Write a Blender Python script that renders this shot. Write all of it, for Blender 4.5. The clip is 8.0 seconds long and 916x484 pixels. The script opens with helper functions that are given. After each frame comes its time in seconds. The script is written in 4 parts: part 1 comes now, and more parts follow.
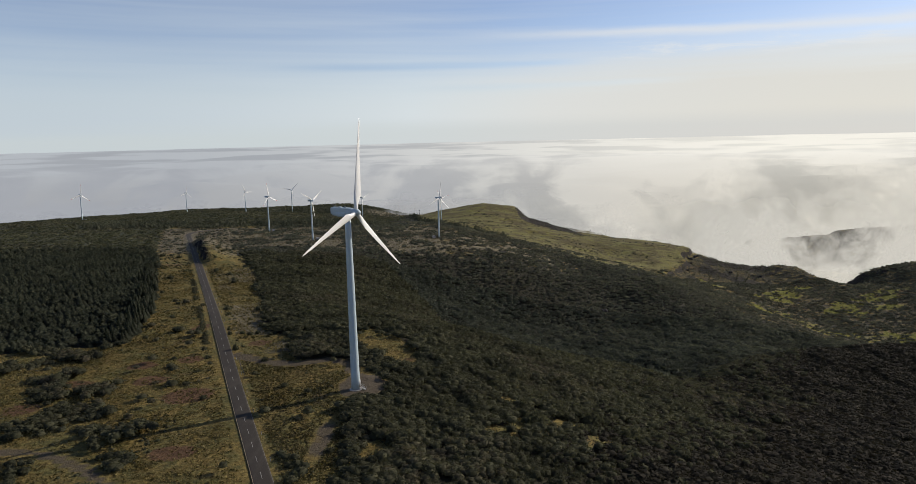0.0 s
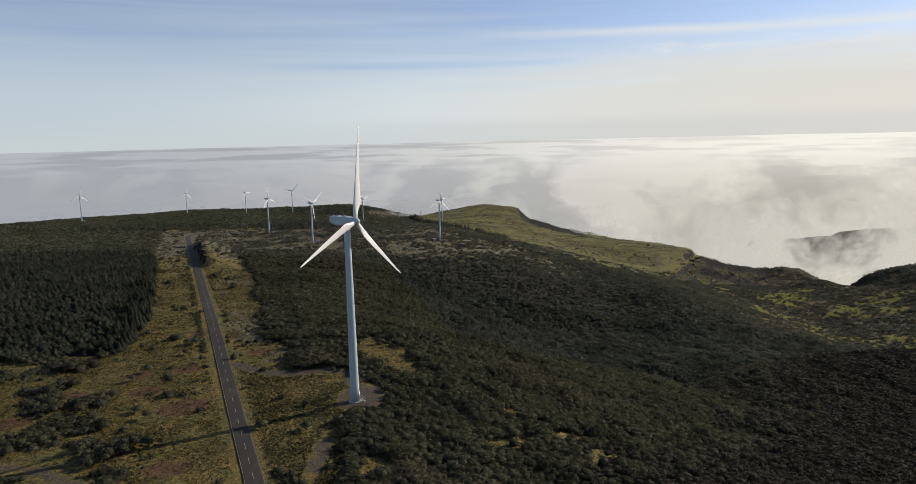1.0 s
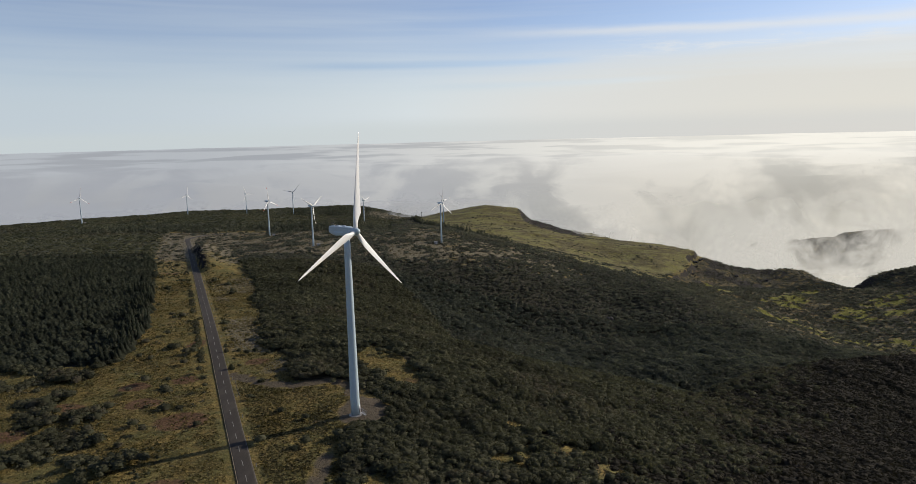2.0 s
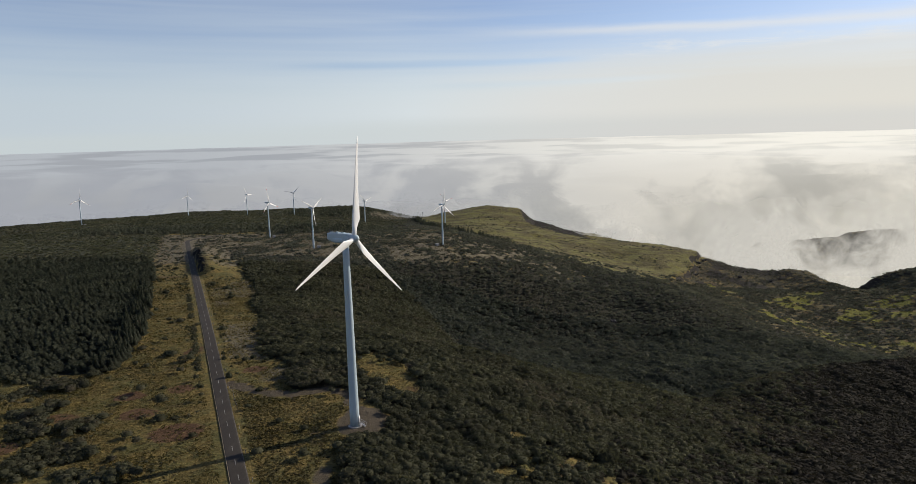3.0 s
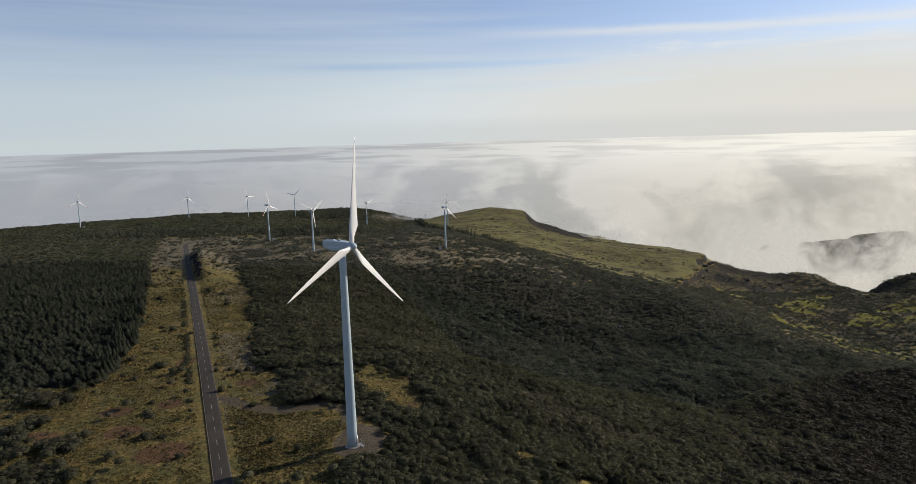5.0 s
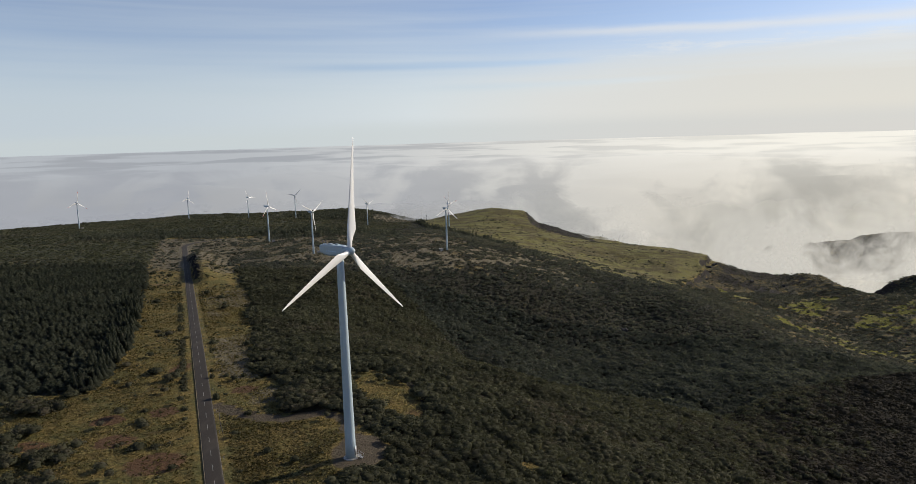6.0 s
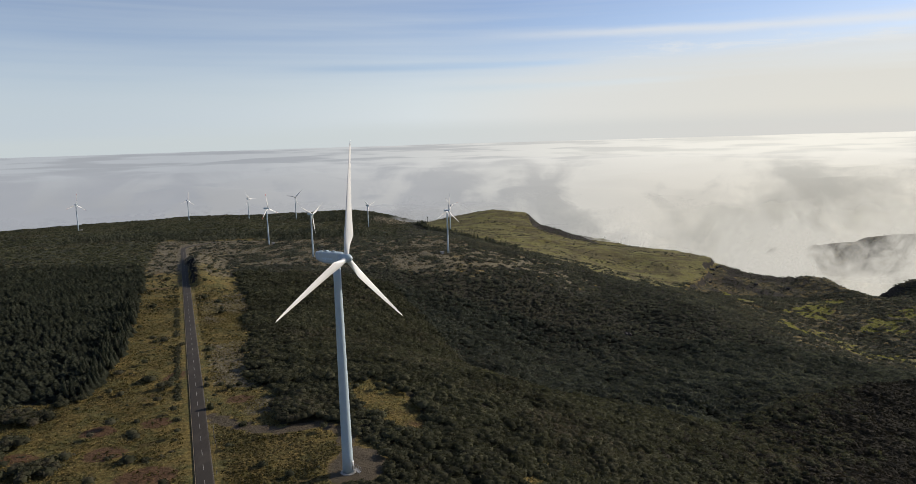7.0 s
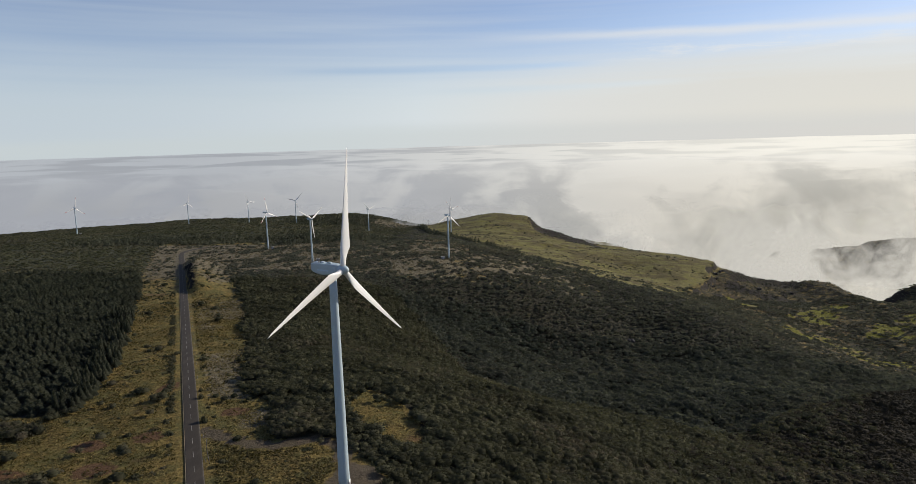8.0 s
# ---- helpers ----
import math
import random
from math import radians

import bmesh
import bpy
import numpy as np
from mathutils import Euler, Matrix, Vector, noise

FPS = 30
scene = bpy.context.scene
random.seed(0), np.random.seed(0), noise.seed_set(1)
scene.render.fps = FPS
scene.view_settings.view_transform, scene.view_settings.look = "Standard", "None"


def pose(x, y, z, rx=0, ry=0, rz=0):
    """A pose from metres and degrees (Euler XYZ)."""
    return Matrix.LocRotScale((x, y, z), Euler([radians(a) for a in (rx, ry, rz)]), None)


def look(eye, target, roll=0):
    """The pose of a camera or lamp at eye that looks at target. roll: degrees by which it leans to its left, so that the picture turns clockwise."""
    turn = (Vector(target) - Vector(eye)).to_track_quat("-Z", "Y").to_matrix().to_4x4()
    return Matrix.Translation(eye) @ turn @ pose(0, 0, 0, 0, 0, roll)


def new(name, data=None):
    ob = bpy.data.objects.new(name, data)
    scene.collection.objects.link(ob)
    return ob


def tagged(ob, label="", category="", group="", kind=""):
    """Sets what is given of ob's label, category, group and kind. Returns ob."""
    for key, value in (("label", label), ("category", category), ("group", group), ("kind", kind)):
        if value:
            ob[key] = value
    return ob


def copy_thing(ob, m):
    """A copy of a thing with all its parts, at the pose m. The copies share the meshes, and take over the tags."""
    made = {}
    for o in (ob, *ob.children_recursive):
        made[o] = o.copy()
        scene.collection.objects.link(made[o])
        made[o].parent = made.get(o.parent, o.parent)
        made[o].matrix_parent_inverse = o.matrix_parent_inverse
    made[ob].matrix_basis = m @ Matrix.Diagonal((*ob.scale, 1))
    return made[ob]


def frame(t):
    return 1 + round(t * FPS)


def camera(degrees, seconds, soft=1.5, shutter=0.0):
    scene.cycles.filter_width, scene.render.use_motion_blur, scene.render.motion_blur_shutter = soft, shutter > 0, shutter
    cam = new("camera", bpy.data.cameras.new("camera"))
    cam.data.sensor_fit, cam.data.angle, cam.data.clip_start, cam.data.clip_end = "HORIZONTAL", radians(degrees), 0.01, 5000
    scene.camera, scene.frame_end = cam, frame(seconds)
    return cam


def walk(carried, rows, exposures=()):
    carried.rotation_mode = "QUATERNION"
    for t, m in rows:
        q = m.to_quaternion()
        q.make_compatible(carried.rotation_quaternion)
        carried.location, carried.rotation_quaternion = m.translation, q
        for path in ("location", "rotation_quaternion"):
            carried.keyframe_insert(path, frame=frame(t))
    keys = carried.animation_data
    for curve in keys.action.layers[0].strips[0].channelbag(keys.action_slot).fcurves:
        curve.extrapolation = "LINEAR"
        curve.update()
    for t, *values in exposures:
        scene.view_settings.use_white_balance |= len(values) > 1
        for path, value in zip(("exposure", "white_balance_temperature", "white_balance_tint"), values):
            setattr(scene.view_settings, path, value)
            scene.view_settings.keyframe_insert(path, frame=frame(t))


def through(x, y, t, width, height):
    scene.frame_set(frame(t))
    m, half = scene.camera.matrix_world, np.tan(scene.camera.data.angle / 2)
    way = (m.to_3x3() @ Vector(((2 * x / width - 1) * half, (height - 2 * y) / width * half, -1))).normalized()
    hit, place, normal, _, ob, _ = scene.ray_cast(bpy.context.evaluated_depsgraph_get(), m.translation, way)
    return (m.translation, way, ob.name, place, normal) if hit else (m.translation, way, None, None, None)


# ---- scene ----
# ------------------------------------------------------------------ camera
cam = camera(67.2, 8.0, soft=0.5)
# seconds, then the eye in metres and the turn about x, y and z in degrees
ROWS = [
    (0.0, 0.00, 0.00, 70.23, 81.44, 1.35, -0.09),
    (0.5, 0.02, 2.18, 71.11, 81.40, 1.35, -0.06),
    (1.0, -0.13, 4.36, 72.40, 81.38, 1.36, -0.02),
    (1.5, -0.37, 6.71, 73.65, 81.36, 1.39, 0.02),
    (3.0, -0.43, 14.16, 75.89, 81.27, 1.58, 0.17),
    (3.5, -0.52, 16.92, 76.05, 81.27, 1.59, 0.24),
    (4.0, -0.70, 19.80, 76.06, 81.28, 1.60, 0.27),
    (4.5, -0.82, 22.88, 75.83, 81.34, 1.61, 0.32),
    (6.0, -1.16, 32.04, 75.84, 81.40, 1.68, 0.47),
    (6.5, -1.13, 35.09, 75.91, 81.43, 1.69, 0.52),
    (7.0, -1.19, 38.23, 76.27, 81.49, 1.68, 0.58),
    (7.5, -1.33, 41.19, 76.73, 81.51, 1.69, 0.60),
    (8.0, -1.14, 44.00, 77.32, 81.68, 1.67, 0.66),
]
EXPOSURE = 0.0
walk(cam, [(t, pose(x, y, z, rx, ry, rz)) for t, x, y, z, rx, ry, rz in ROWS])
scene.view_settings.exposure = EXPOSURE

# ------------------------------------------------------------------ light
SUN_AZ = 64.0        # degrees from +y (ahead) towards +x (right)
SUN_EL = 25.0
sun_way = Vector((math.sin(radians(SUN_AZ)) * math.cos(radians(SUN_EL)),
                  math.cos(radians(SUN_AZ)) * math.cos(radians(SUN_EL)), math.sin(radians(SUN_EL))))
sun = new("sun", bpy.data.lights.new("sun", "SUN"))
sun.data.energy, sun.data.angle, sun.data.color = 5.0, radians(0.6), (1.0, 0.90, 0.76)
sun.matrix_world = look(sun_way * 3000, (0, 0, 0))


class Nodes:
    """Short hand for node trees."""

    def __init__(self, tree):
        self.tree, self.nodes, self.links = tree, tree.nodes, tree.links

    def add(self, kind, sets=None, **inputs):
        n = self.nodes.new(kind)
        for key, value in (sets or {}).items():
            setattr(n, key, value)
        for key, value in inputs.items():
            self.put(n, key.replace("_", " "), value)
        return n

    def put(self, n, key, value):
        sock = n.inputs[int(key[1:])] if key[0] == "i" and key[1:].isdigit() else n.inputs[key]
        if isinstance(value, bpy.types.NodeSocket):
            self.links.new(value, sock)
        else:
            sock.default_value = value

    def noise(self, scale, detail=4.0, rough=0.55, vec=None, distort=0.0):
        n = self.add("ShaderNodeTexNoise", None, Scale=scale, Detail=detail, Roughness=rough, Distortion=distort)
        if vec is not None:
            self.put(n, "Vector", vec)
        return n.outputs["Fac"]

    def ramp(self, fac, *stops):
        n = self.add("ShaderNodeValToRGB")
        el = n.color_ramp.elements
        while len(el) < len(stops):
            el.new(0.5)
        for e, (pos, col) in zip(el, stops):
            e.position = pos
            e.color = (*col, 1) if len(col) == 3 else col
        self.links.new(fac, n.inputs[0])
        return n.outputs["Color"]

    def smooth(self, value, lo, hi, a=0.0, b=1.0):
        n = self.add("ShaderNodeMapRange", {"interpolation_type": "SMOOTHSTEP"}, i0=value, i1=lo, i2=hi, i3=a, i4=b)
        return n.outputs[0]

    def mix(self, fac, a, b, blend="MIX"):
        n = self.add("ShaderNodeMix", {"data_type": "RGBA", "blend_type": blend})
        for i, v in ((0, fac), (6, a), (7, b)):
            self.put(n, "i%d" % i, v if isinstance(v, (bpy.types.NodeSocket, float, int)) else (*v, 1))
        return n.outputs[2]

    def math(self, op, a, b=0.0):
        n = self.add("ShaderNodeMath", {"operation": op}, i0=a, i1=b)
        return n.outputs[0]

    def stretch(self, vec, scale):
        n = self.add("ShaderNodeMapping")
        self.links.new(vec, n.inputs["Vector"])
        n.inputs["Scale"].default_value = scale
        return n.outputs[0]


world = bpy.data.worlds.new("sky")
scene.world = world
world.use_nodes = True
w = Nodes(world.node_tree)
w.nodes.clear()
sky = w.add("ShaderNodeTexSky", {"sky_type": "NISHITA", "sun_disc": False, "sun_elevation": radians(SUN_EL),
                                 "sun_rotation": radians(SUN_AZ), "altitude": 1400.0, "air_density": 1.0,
                                 "dust_density": 0.6, "ozone_density": 1.0})
way = w.add("ShaderNodeTexCoord").outputs["Generated"]
xyz = w.add("ShaderNodeSeparateXYZ", None, Vector=way)
# thin high cloud in long, slightly slanting streaks that thicken into a veil towards the horizon
ang = w.math("ARCTAN2", xyz.outputs["X"], xyz.outputs["Y"])
slant = w.math("ADD", w.math("MULTIPLY", xyz.outputs["Z"], 24.0), w.math("MULTIPLY", ang, 0.15))
flat = w.add("ShaderNodeCombineXYZ", None, X=w.math("MULTIPLY", ang, 1.3), Y=slant, Z=0.0).outputs[0]
streak = w.noise(1.0, 4.0, 0.45, flat, 0.15)
veil = w.noise(0.45, 3.0, 0.5, flat, 0.3)
# how near to the sun's side a direction lies: the veil is thick towards the light and clears behind
sunward = w.add("ShaderNodeVectorMath", {"operation": "DOT_PRODUCT"}, i0=way, i1=(math.sin(radians(SUN_AZ - 45)), math.cos(radians(SUN_AZ - 45)), 0.0)).outputs["Value"]
clear = w.smooth(sunward, -0.35, 0.65, 0.10, 1.0)
overhead = w.smooth(xyz.outputs["Z"], 0.30, 0.75, 1.0, 0.25)
height_now = w.math("ADD", xyz.outputs["Z"], w.math("MULTIPLY", w.math("SUBTRACT", veil, 0.5), 0.06))
amount = w.math("ADD", w.smooth(height_now, 0.0, 0.17, 0.97, 0.20), w.math("MULTIPLY", w.math("SUBTRACT", streak, 0.5), w.smooth(xyz.outputs["Z"], 0.03, 0.10, 0.15, 0.5)))
comb = w.noise(1.0, 5.0, 0.55, w.add("ShaderNodeCombineXYZ", None, X=w.math("MULTIPLY", ang, 2.2), Y=w.math("ADD", w.math("MULTIPLY", xyz.outputs["Z"], 62.0), w.math("MULTIPLY", ang, 0.6)), Z=7.0).outputs[0], 0.35)
amount = w.math("ADD", amount, w.math("MULTIPLY", w.math("SUBTRACT", comb, 0.5), w.smooth(xyz.outputs["Z"], 0.02, 0.09, 0.10, 0.55)))
# the veil is denser and reaches higher on the sunny side, up to an edge below the trail
rim_up = w.math("ADD", w.math("ADD", xyz.outputs["Z"], w.math("MULTIPLY", ang, -0.035)), w.math("MULTIPLY", w.math("SUBTRACT", streak, 0.5), 0.035))
amount = w.math("ADD", amount, w.math("MULTIPLY", w.smooth(rim_up, 0.075, 0.10, 0.26, 0.0), w.smooth(ang, 0.0, 0.4)))
amount = w.math("SUBTRACT", amount, w.math("MULTIPLY", w.smooth(ang, -0.15, 0.1, 0.0, 0.16), w.smooth(rim_up, 0.085, 0.11)))
# blue slits low down between the sheets
for level, thick, lo, hi, depth in ((0.100, 0.009, -0.30, 0.24, 0.42), (0.071, 0.007, -0.10, 0.36, 0.24)):
    gap = w.math("ABSOLUTE", w.math("SUBTRACT", w.math("ADD", xyz.outputs["Z"], w.math("MULTIPLY", w.math("SUBTRACT", streak, 0.5), 0.02)), level))
    wide = w.math("MULTIPLY", w.smooth(ang, lo, lo + 0.16), w.smooth(ang, hi - 0.14, hi, 1.0, 0.0))
    amount = w.math("SUBTRACT", amount, w.math("MULTIPLY", w.smooth(gap, 0.0, thick, depth, 0.0), wide))
amount = w.math("MULTIPLY", w.math("MULTIPLY", amount, overhead), clear)
# one long trail, and thin gaps low down where the blue shows through
rise = w.math("SUBTRACT", w.math("SUBTRACT", xyz.outputs["Z"], 0.141), w.math("MULTIPLY", ang, -0.020))
ragged = w.math("MULTIPLY", w.math("SUBTRACT", w.noise(6.0, 5.0, 0.6, w.add("ShaderNodeCombineXYZ", None, X=ang, Y=w.math("MULTIPLY", xyz.outputs["Z"], 6.0), Z=0.0).outputs[0]), 0.5), 0.014)
trail = w.math("MULTIPLY", w.smooth(w.math("ABSOLUTE", w.math("ADD", rise, ragged)), 0.0, 0.010, 0.60, 0.0), w.smooth(ang, -0.05, 0.30, 0.0, 1.0))
curl = w.math("MULTIPLY", w.smooth(w.noise(9.0, 6.0, 0.65, w.add("ShaderNodeCombineXYZ", None, X=ang, Y=w.math("MULTIPLY", xyz.outputs["Z"], 6.0), Z=0.0).outputs[0], 0.6), 0.46, 0.70, 0.0, 0.65),
              w.math("MULTIPLY", w.smooth(w.math("ABSOLUTE", w.math("SUBTRACT", xyz.outputs["Z"], 0.112)), 0.003, 0.018, 1.0, 0.0), w.smooth(ang, 0.05, 0.30)))
amount = w.math("MINIMUM", w.math("MAXIMUM", amount, 0.0), 0.95)
blue = w.add("ShaderNodeVectorMath", {"operation": "SCALE"}, i0=sky.outputs[0])
blue.inputs["Scale"].default_value = 0.104
white = w.ramp(w.smooth(xyz.outputs["X"], -0.6, 0.6), (0.0, (0.52, 0.60, 0.67)), (0.42, (0.67, 0.73, 0.765)), (0.65, (0.715, 0.725, 0.71)), (1.0, (0.73, 0.71, 0.65)))
white = w.mix(w.smooth(w.math("ADD", xyz.outputs["Z"], w.math("MULTIPLY", w.math("SUBTRACT", streak, 0.5), 0.03)), 0.005, 0.035, 0.7, 0.0), white, w.mix(w.smooth(ang, -0.3, 0.4), (0.58, 0.64, 0.65), (0.62, 0.635, 0.63)))
tint = w.mix(1.0, blue.outputs[0], (1.09, 1.01, 1.10), "MULTIPLY")
air = w.mix(amount, tint, white)
air = w.mix(w.math("MAXIMUM", trail, curl), air, (0.80, 0.80, 0.78))
w.add("ShaderNodeOutputWorld", None, Surface=w.add("ShaderNodeBackground", None, Color=air, Strength=1.0).outputs[0])


# ------------------------------------------------------------------ materials
def material(name):
    m = bpy.data.materials.new(name)
    m.use_nodes = True
    n = Nodes(m.node_tree)
    n.nodes.clear()
    bsdf = n.add("ShaderNodeBsdfPrincipled")
    n.add("ShaderNodeOutputMaterial", None, Surface=bsdf.outputs[0])
    return m, n, bsdf


def place(n):
    return n.add("ShaderNodeNewGeometry").outputs["Position"]


def bump(n, bsdf, height, strength, distance):
    b = n.add("ShaderNodeBump", None, Height=height, Strength=strength, Distance=distance)
    n.links.new(b.outputs[0], bsdf.inputs["Normal"])


def plain(name, colour, rough, metal=0.0, grain=0.12, scale=3.0, relief=0.0, dirt=None):
    """Paint, metal or plastic with a little grain and dirt."""
    m, n, b = material(name)
    p = n.add("ShaderNodeTexCoord").outputs["Object"]
    f = n.noise(scale, 5, 0.6, p)
    g = n.noise(scale * 0.13, 3, 0.5, p)
    dark = tuple(c * (1 - 2 * grain) for c in colour)
    c = n.mix(n.smooth(f, 0.3, 0.75), colour, dark)
    c = n.mix(n.smooth(g, 0.55, 0.8, 0.0, 0.5), c, dirt or dark)
    n.put(b, "Base Color", c)
    n.put(b, "Roughness", rough)
    n.put(b, "Metallic", metal)
    if relief:
        bump(n, b, f, 0.4, relief)
    return m


def leaves(name, dark, mid, light, dry=None, through=0.42):
    """Foliage: every leaf clump differs a little, and whole stretches differ more."""
    m, n, b = material(name)
    geo = n.add("ShaderNodeNewGeometry")
    p = geo.outputs["Position"]
    one = geo.outputs["Random Per Island"]
    c = n.ramp(one, (0.0, dark), (0.55, mid), (1.0, light))
    big = n.noise(0.035, 4, 0.6, p)
    c = n.mix(n.smooth(big, 0.42, 0.66, 0.0, 0.6), c, tuple(0.65 * a for a in dark), "MIX")
    stand = n.noise(0.085, 3, 0.55, p)
    c = n.mix(n.smooth(stand, 0.50, 0.66, 0.0, 0.5), c, light)
    if dry:
        patch = n.noise(0.012, 5, 0.65, n.stretch(p, (1.0, 1.0, 0.2)))
        fleck = n.noise(0.35, 2, 0.5, p)
        c = n.mix(n.math("MULTIPLY", n.smooth(patch, 0.48, 0.62), n.smooth(fleck, 0.42, 0.62, 0.0, 0.85)), c, dry)
    n.put(b, "Base Color", c)
    n.put(b, "Roughness", 0.85)
    n.put(b, "Specular IOR Level", 0.06)
    glow = n.add("ShaderNodeBsdfTranslucent", None, Color=n.mix(0.35, c, (0.9, 0.95, 0.35), "MULTIPLY"))
    both = n.add("ShaderNodeMixShader", None, i0=through, i1=b.outputs[0], i2=glow.outputs[0])
    n.links.new(both.outputs[0], n.nodes["Material Output"].inputs["Surface"])
    return m


def land_material():
    """Grass, bare earth, gravel and rock; where each lies is stored with the land's own points."""
    m, n, b = material("land")
    p = place(n)
    fine = n.noise(0.9, 6, 0.7, p)
    mid = n.noise(0.16, 5, 0.65, p)
    big = n.noise(0.03, 4, 0.6, p)
    grass = n.ramp(fine, (0.25, (0.046, 0.033, 0.010)), (0.5, (0.148, 0.106, 0.032)), (0.75, (0.268, 0.204, 0.075)))
    olive = n.ramp(fine, (0.25, (0.031, 0.030, 0.010)), (0.55, (0.106, 0.094, 0.031)), (0.8, (0.200, 0.173, 0.068)))
    c = n.mix(n.smooth(mid, 0.40, 0.60), grass, olive)
    rust = n.ramp(fine, (0.25, (0.042, 0.024, 0.012)), (0.7, (0.138, 0.078, 0.040)))
    c = n.mix(n.smooth(big, 0.60, 0.70, 0.0, 0.8), c, rust)

    def layer(name):
        return n.add("ShaderNodeAttribute", {"attribute_name": name}).outputs["Fac"]

    edge = n.math("MULTIPLY", n.math("SUBTRACT", mid, 0.5), 0.9)

    def where(name):
        return n.smooth(n.math("ADD", layer(name), edge), 0.35, 0.65)

    scrub = n.ramp(fine, (0.3, (0.016, 0.015, 0.010)), (0.7, (0.036, 0.033, 0.020)))
    c = n.mix(where("scrub"), c, scrub)
    moor = n.ramp(fine, (0.3, (0.024, 0.025, 0.014)), (0.7, (0.066, 0.066, 0.037)))
    c = n.mix(where("moor"), c, moor)
    heath = n.ramp(fine, (0.3, (0.040, 0.033, 0.021)), (0.5, (0.116, 0.099, 0.062)), (0.7, (0.215, 0.187, 0.120)))
    c = n.mix(where("heath"), c, heath)
    green = n.ramp(fine, (0.25, (0.044, 0.042, 0.016)), (0.5, (0.136, 0.124, 0.042)), (0.8, (0.230, 0.206, 0.078)))
    worn = n.ramp(fine, (0.3, (0.030, 0.024, 0.011)), (0.7, (0.105, 0.084, 0.036)))
    green = n.mix(n.smooth(n.noise(0.055, 6, 0.7, n.stretch(p, (0.6, 1.0, 1.0))), 0.44, 0.60, 0.0, 0.75), green, worn)
    terrace = n.noise(0.045, 6, 0.68, n.stretch(p, (0.45, 1.3, 1.0)), 0.5)
    green = n.mix(n.smooth(terrace, 0.48, 0.58, 0.0, 0.9), green, worn)
    bright = n.ramp(fine, (0.25, (0.055, 0.052, 0.013)), (0.6, (0.165, 0.150, 0.036)), (0.8, (0.240, 0.212, 0.060)))
    green = n.mix(n.smooth(n.noise(0.085, 5, 0.65, p), 0.52, 0.64, 0.0, 0.8), green, bright)
    c = n.mix(where("meadow"), c, green)
    lush = n.ramp(fine, (0.25, (0.034, 0.036, 0.004)), (0.5, (0.102, 0.098, 0.008)), (0.8, (0.185, 0.172, 0.016)))
    c = n.mix(where("lush"), c, lush)
    gravel = n.ramp(n.noise(3.0, 4, 0.7, p), (0.3, (0.046, 0.036, 0.024)), (0.7, (0.118, 0.094, 0.062)))
    c = n.mix(where("gravel"), c, gravel)
    c = n.mix(where("earth"), c, rust)
    rock = n.ramp(n.noise(0.3, 6, 0.7, n.stretch(p, (1, 1, 2.5))), (0.3, (0.009, 0.008, 0.007)), (0.7, (0.034, 0.028, 0.023)))
    c = n.mix(where("rock"), c, rock)
    n.put(b, "Base Color", c)
    n.put(b, "Roughness", 0.95)
    n.put(b, "Specular IOR Level", 0.15)
    bump(n, b, n.math("ADD", fine, n.math("MULTIPLY", mid, 1.5)), 0.8, 0.8)
    return m


def asphalt_material():
    m, n, b = material("asphalt")
    p = place(n)
    f = n.noise(6.0, 5, 0.7, p)
    g = n.noise(0.35, 4, 0.6, n.stretch(p, (1.0, 0.25, 1.0)))
    c = n.ramp(f, (0.3, (0.024, 0.020, 0.016)), (0.7, (0.046, 0.038, 0.030)))
    c = n.mix(n.smooth(g, 0.45, 0.7, 0.0, 0.55), c, (0.062, 0.051, 0.040))
    n.put(b, "Base Color", c)
    n.put(b, "Specular IOR Level", 0.25)
    n.put(b, "Roughness", 0.92)
    bump(n, b, f, 0.3, 0.02)
    return m


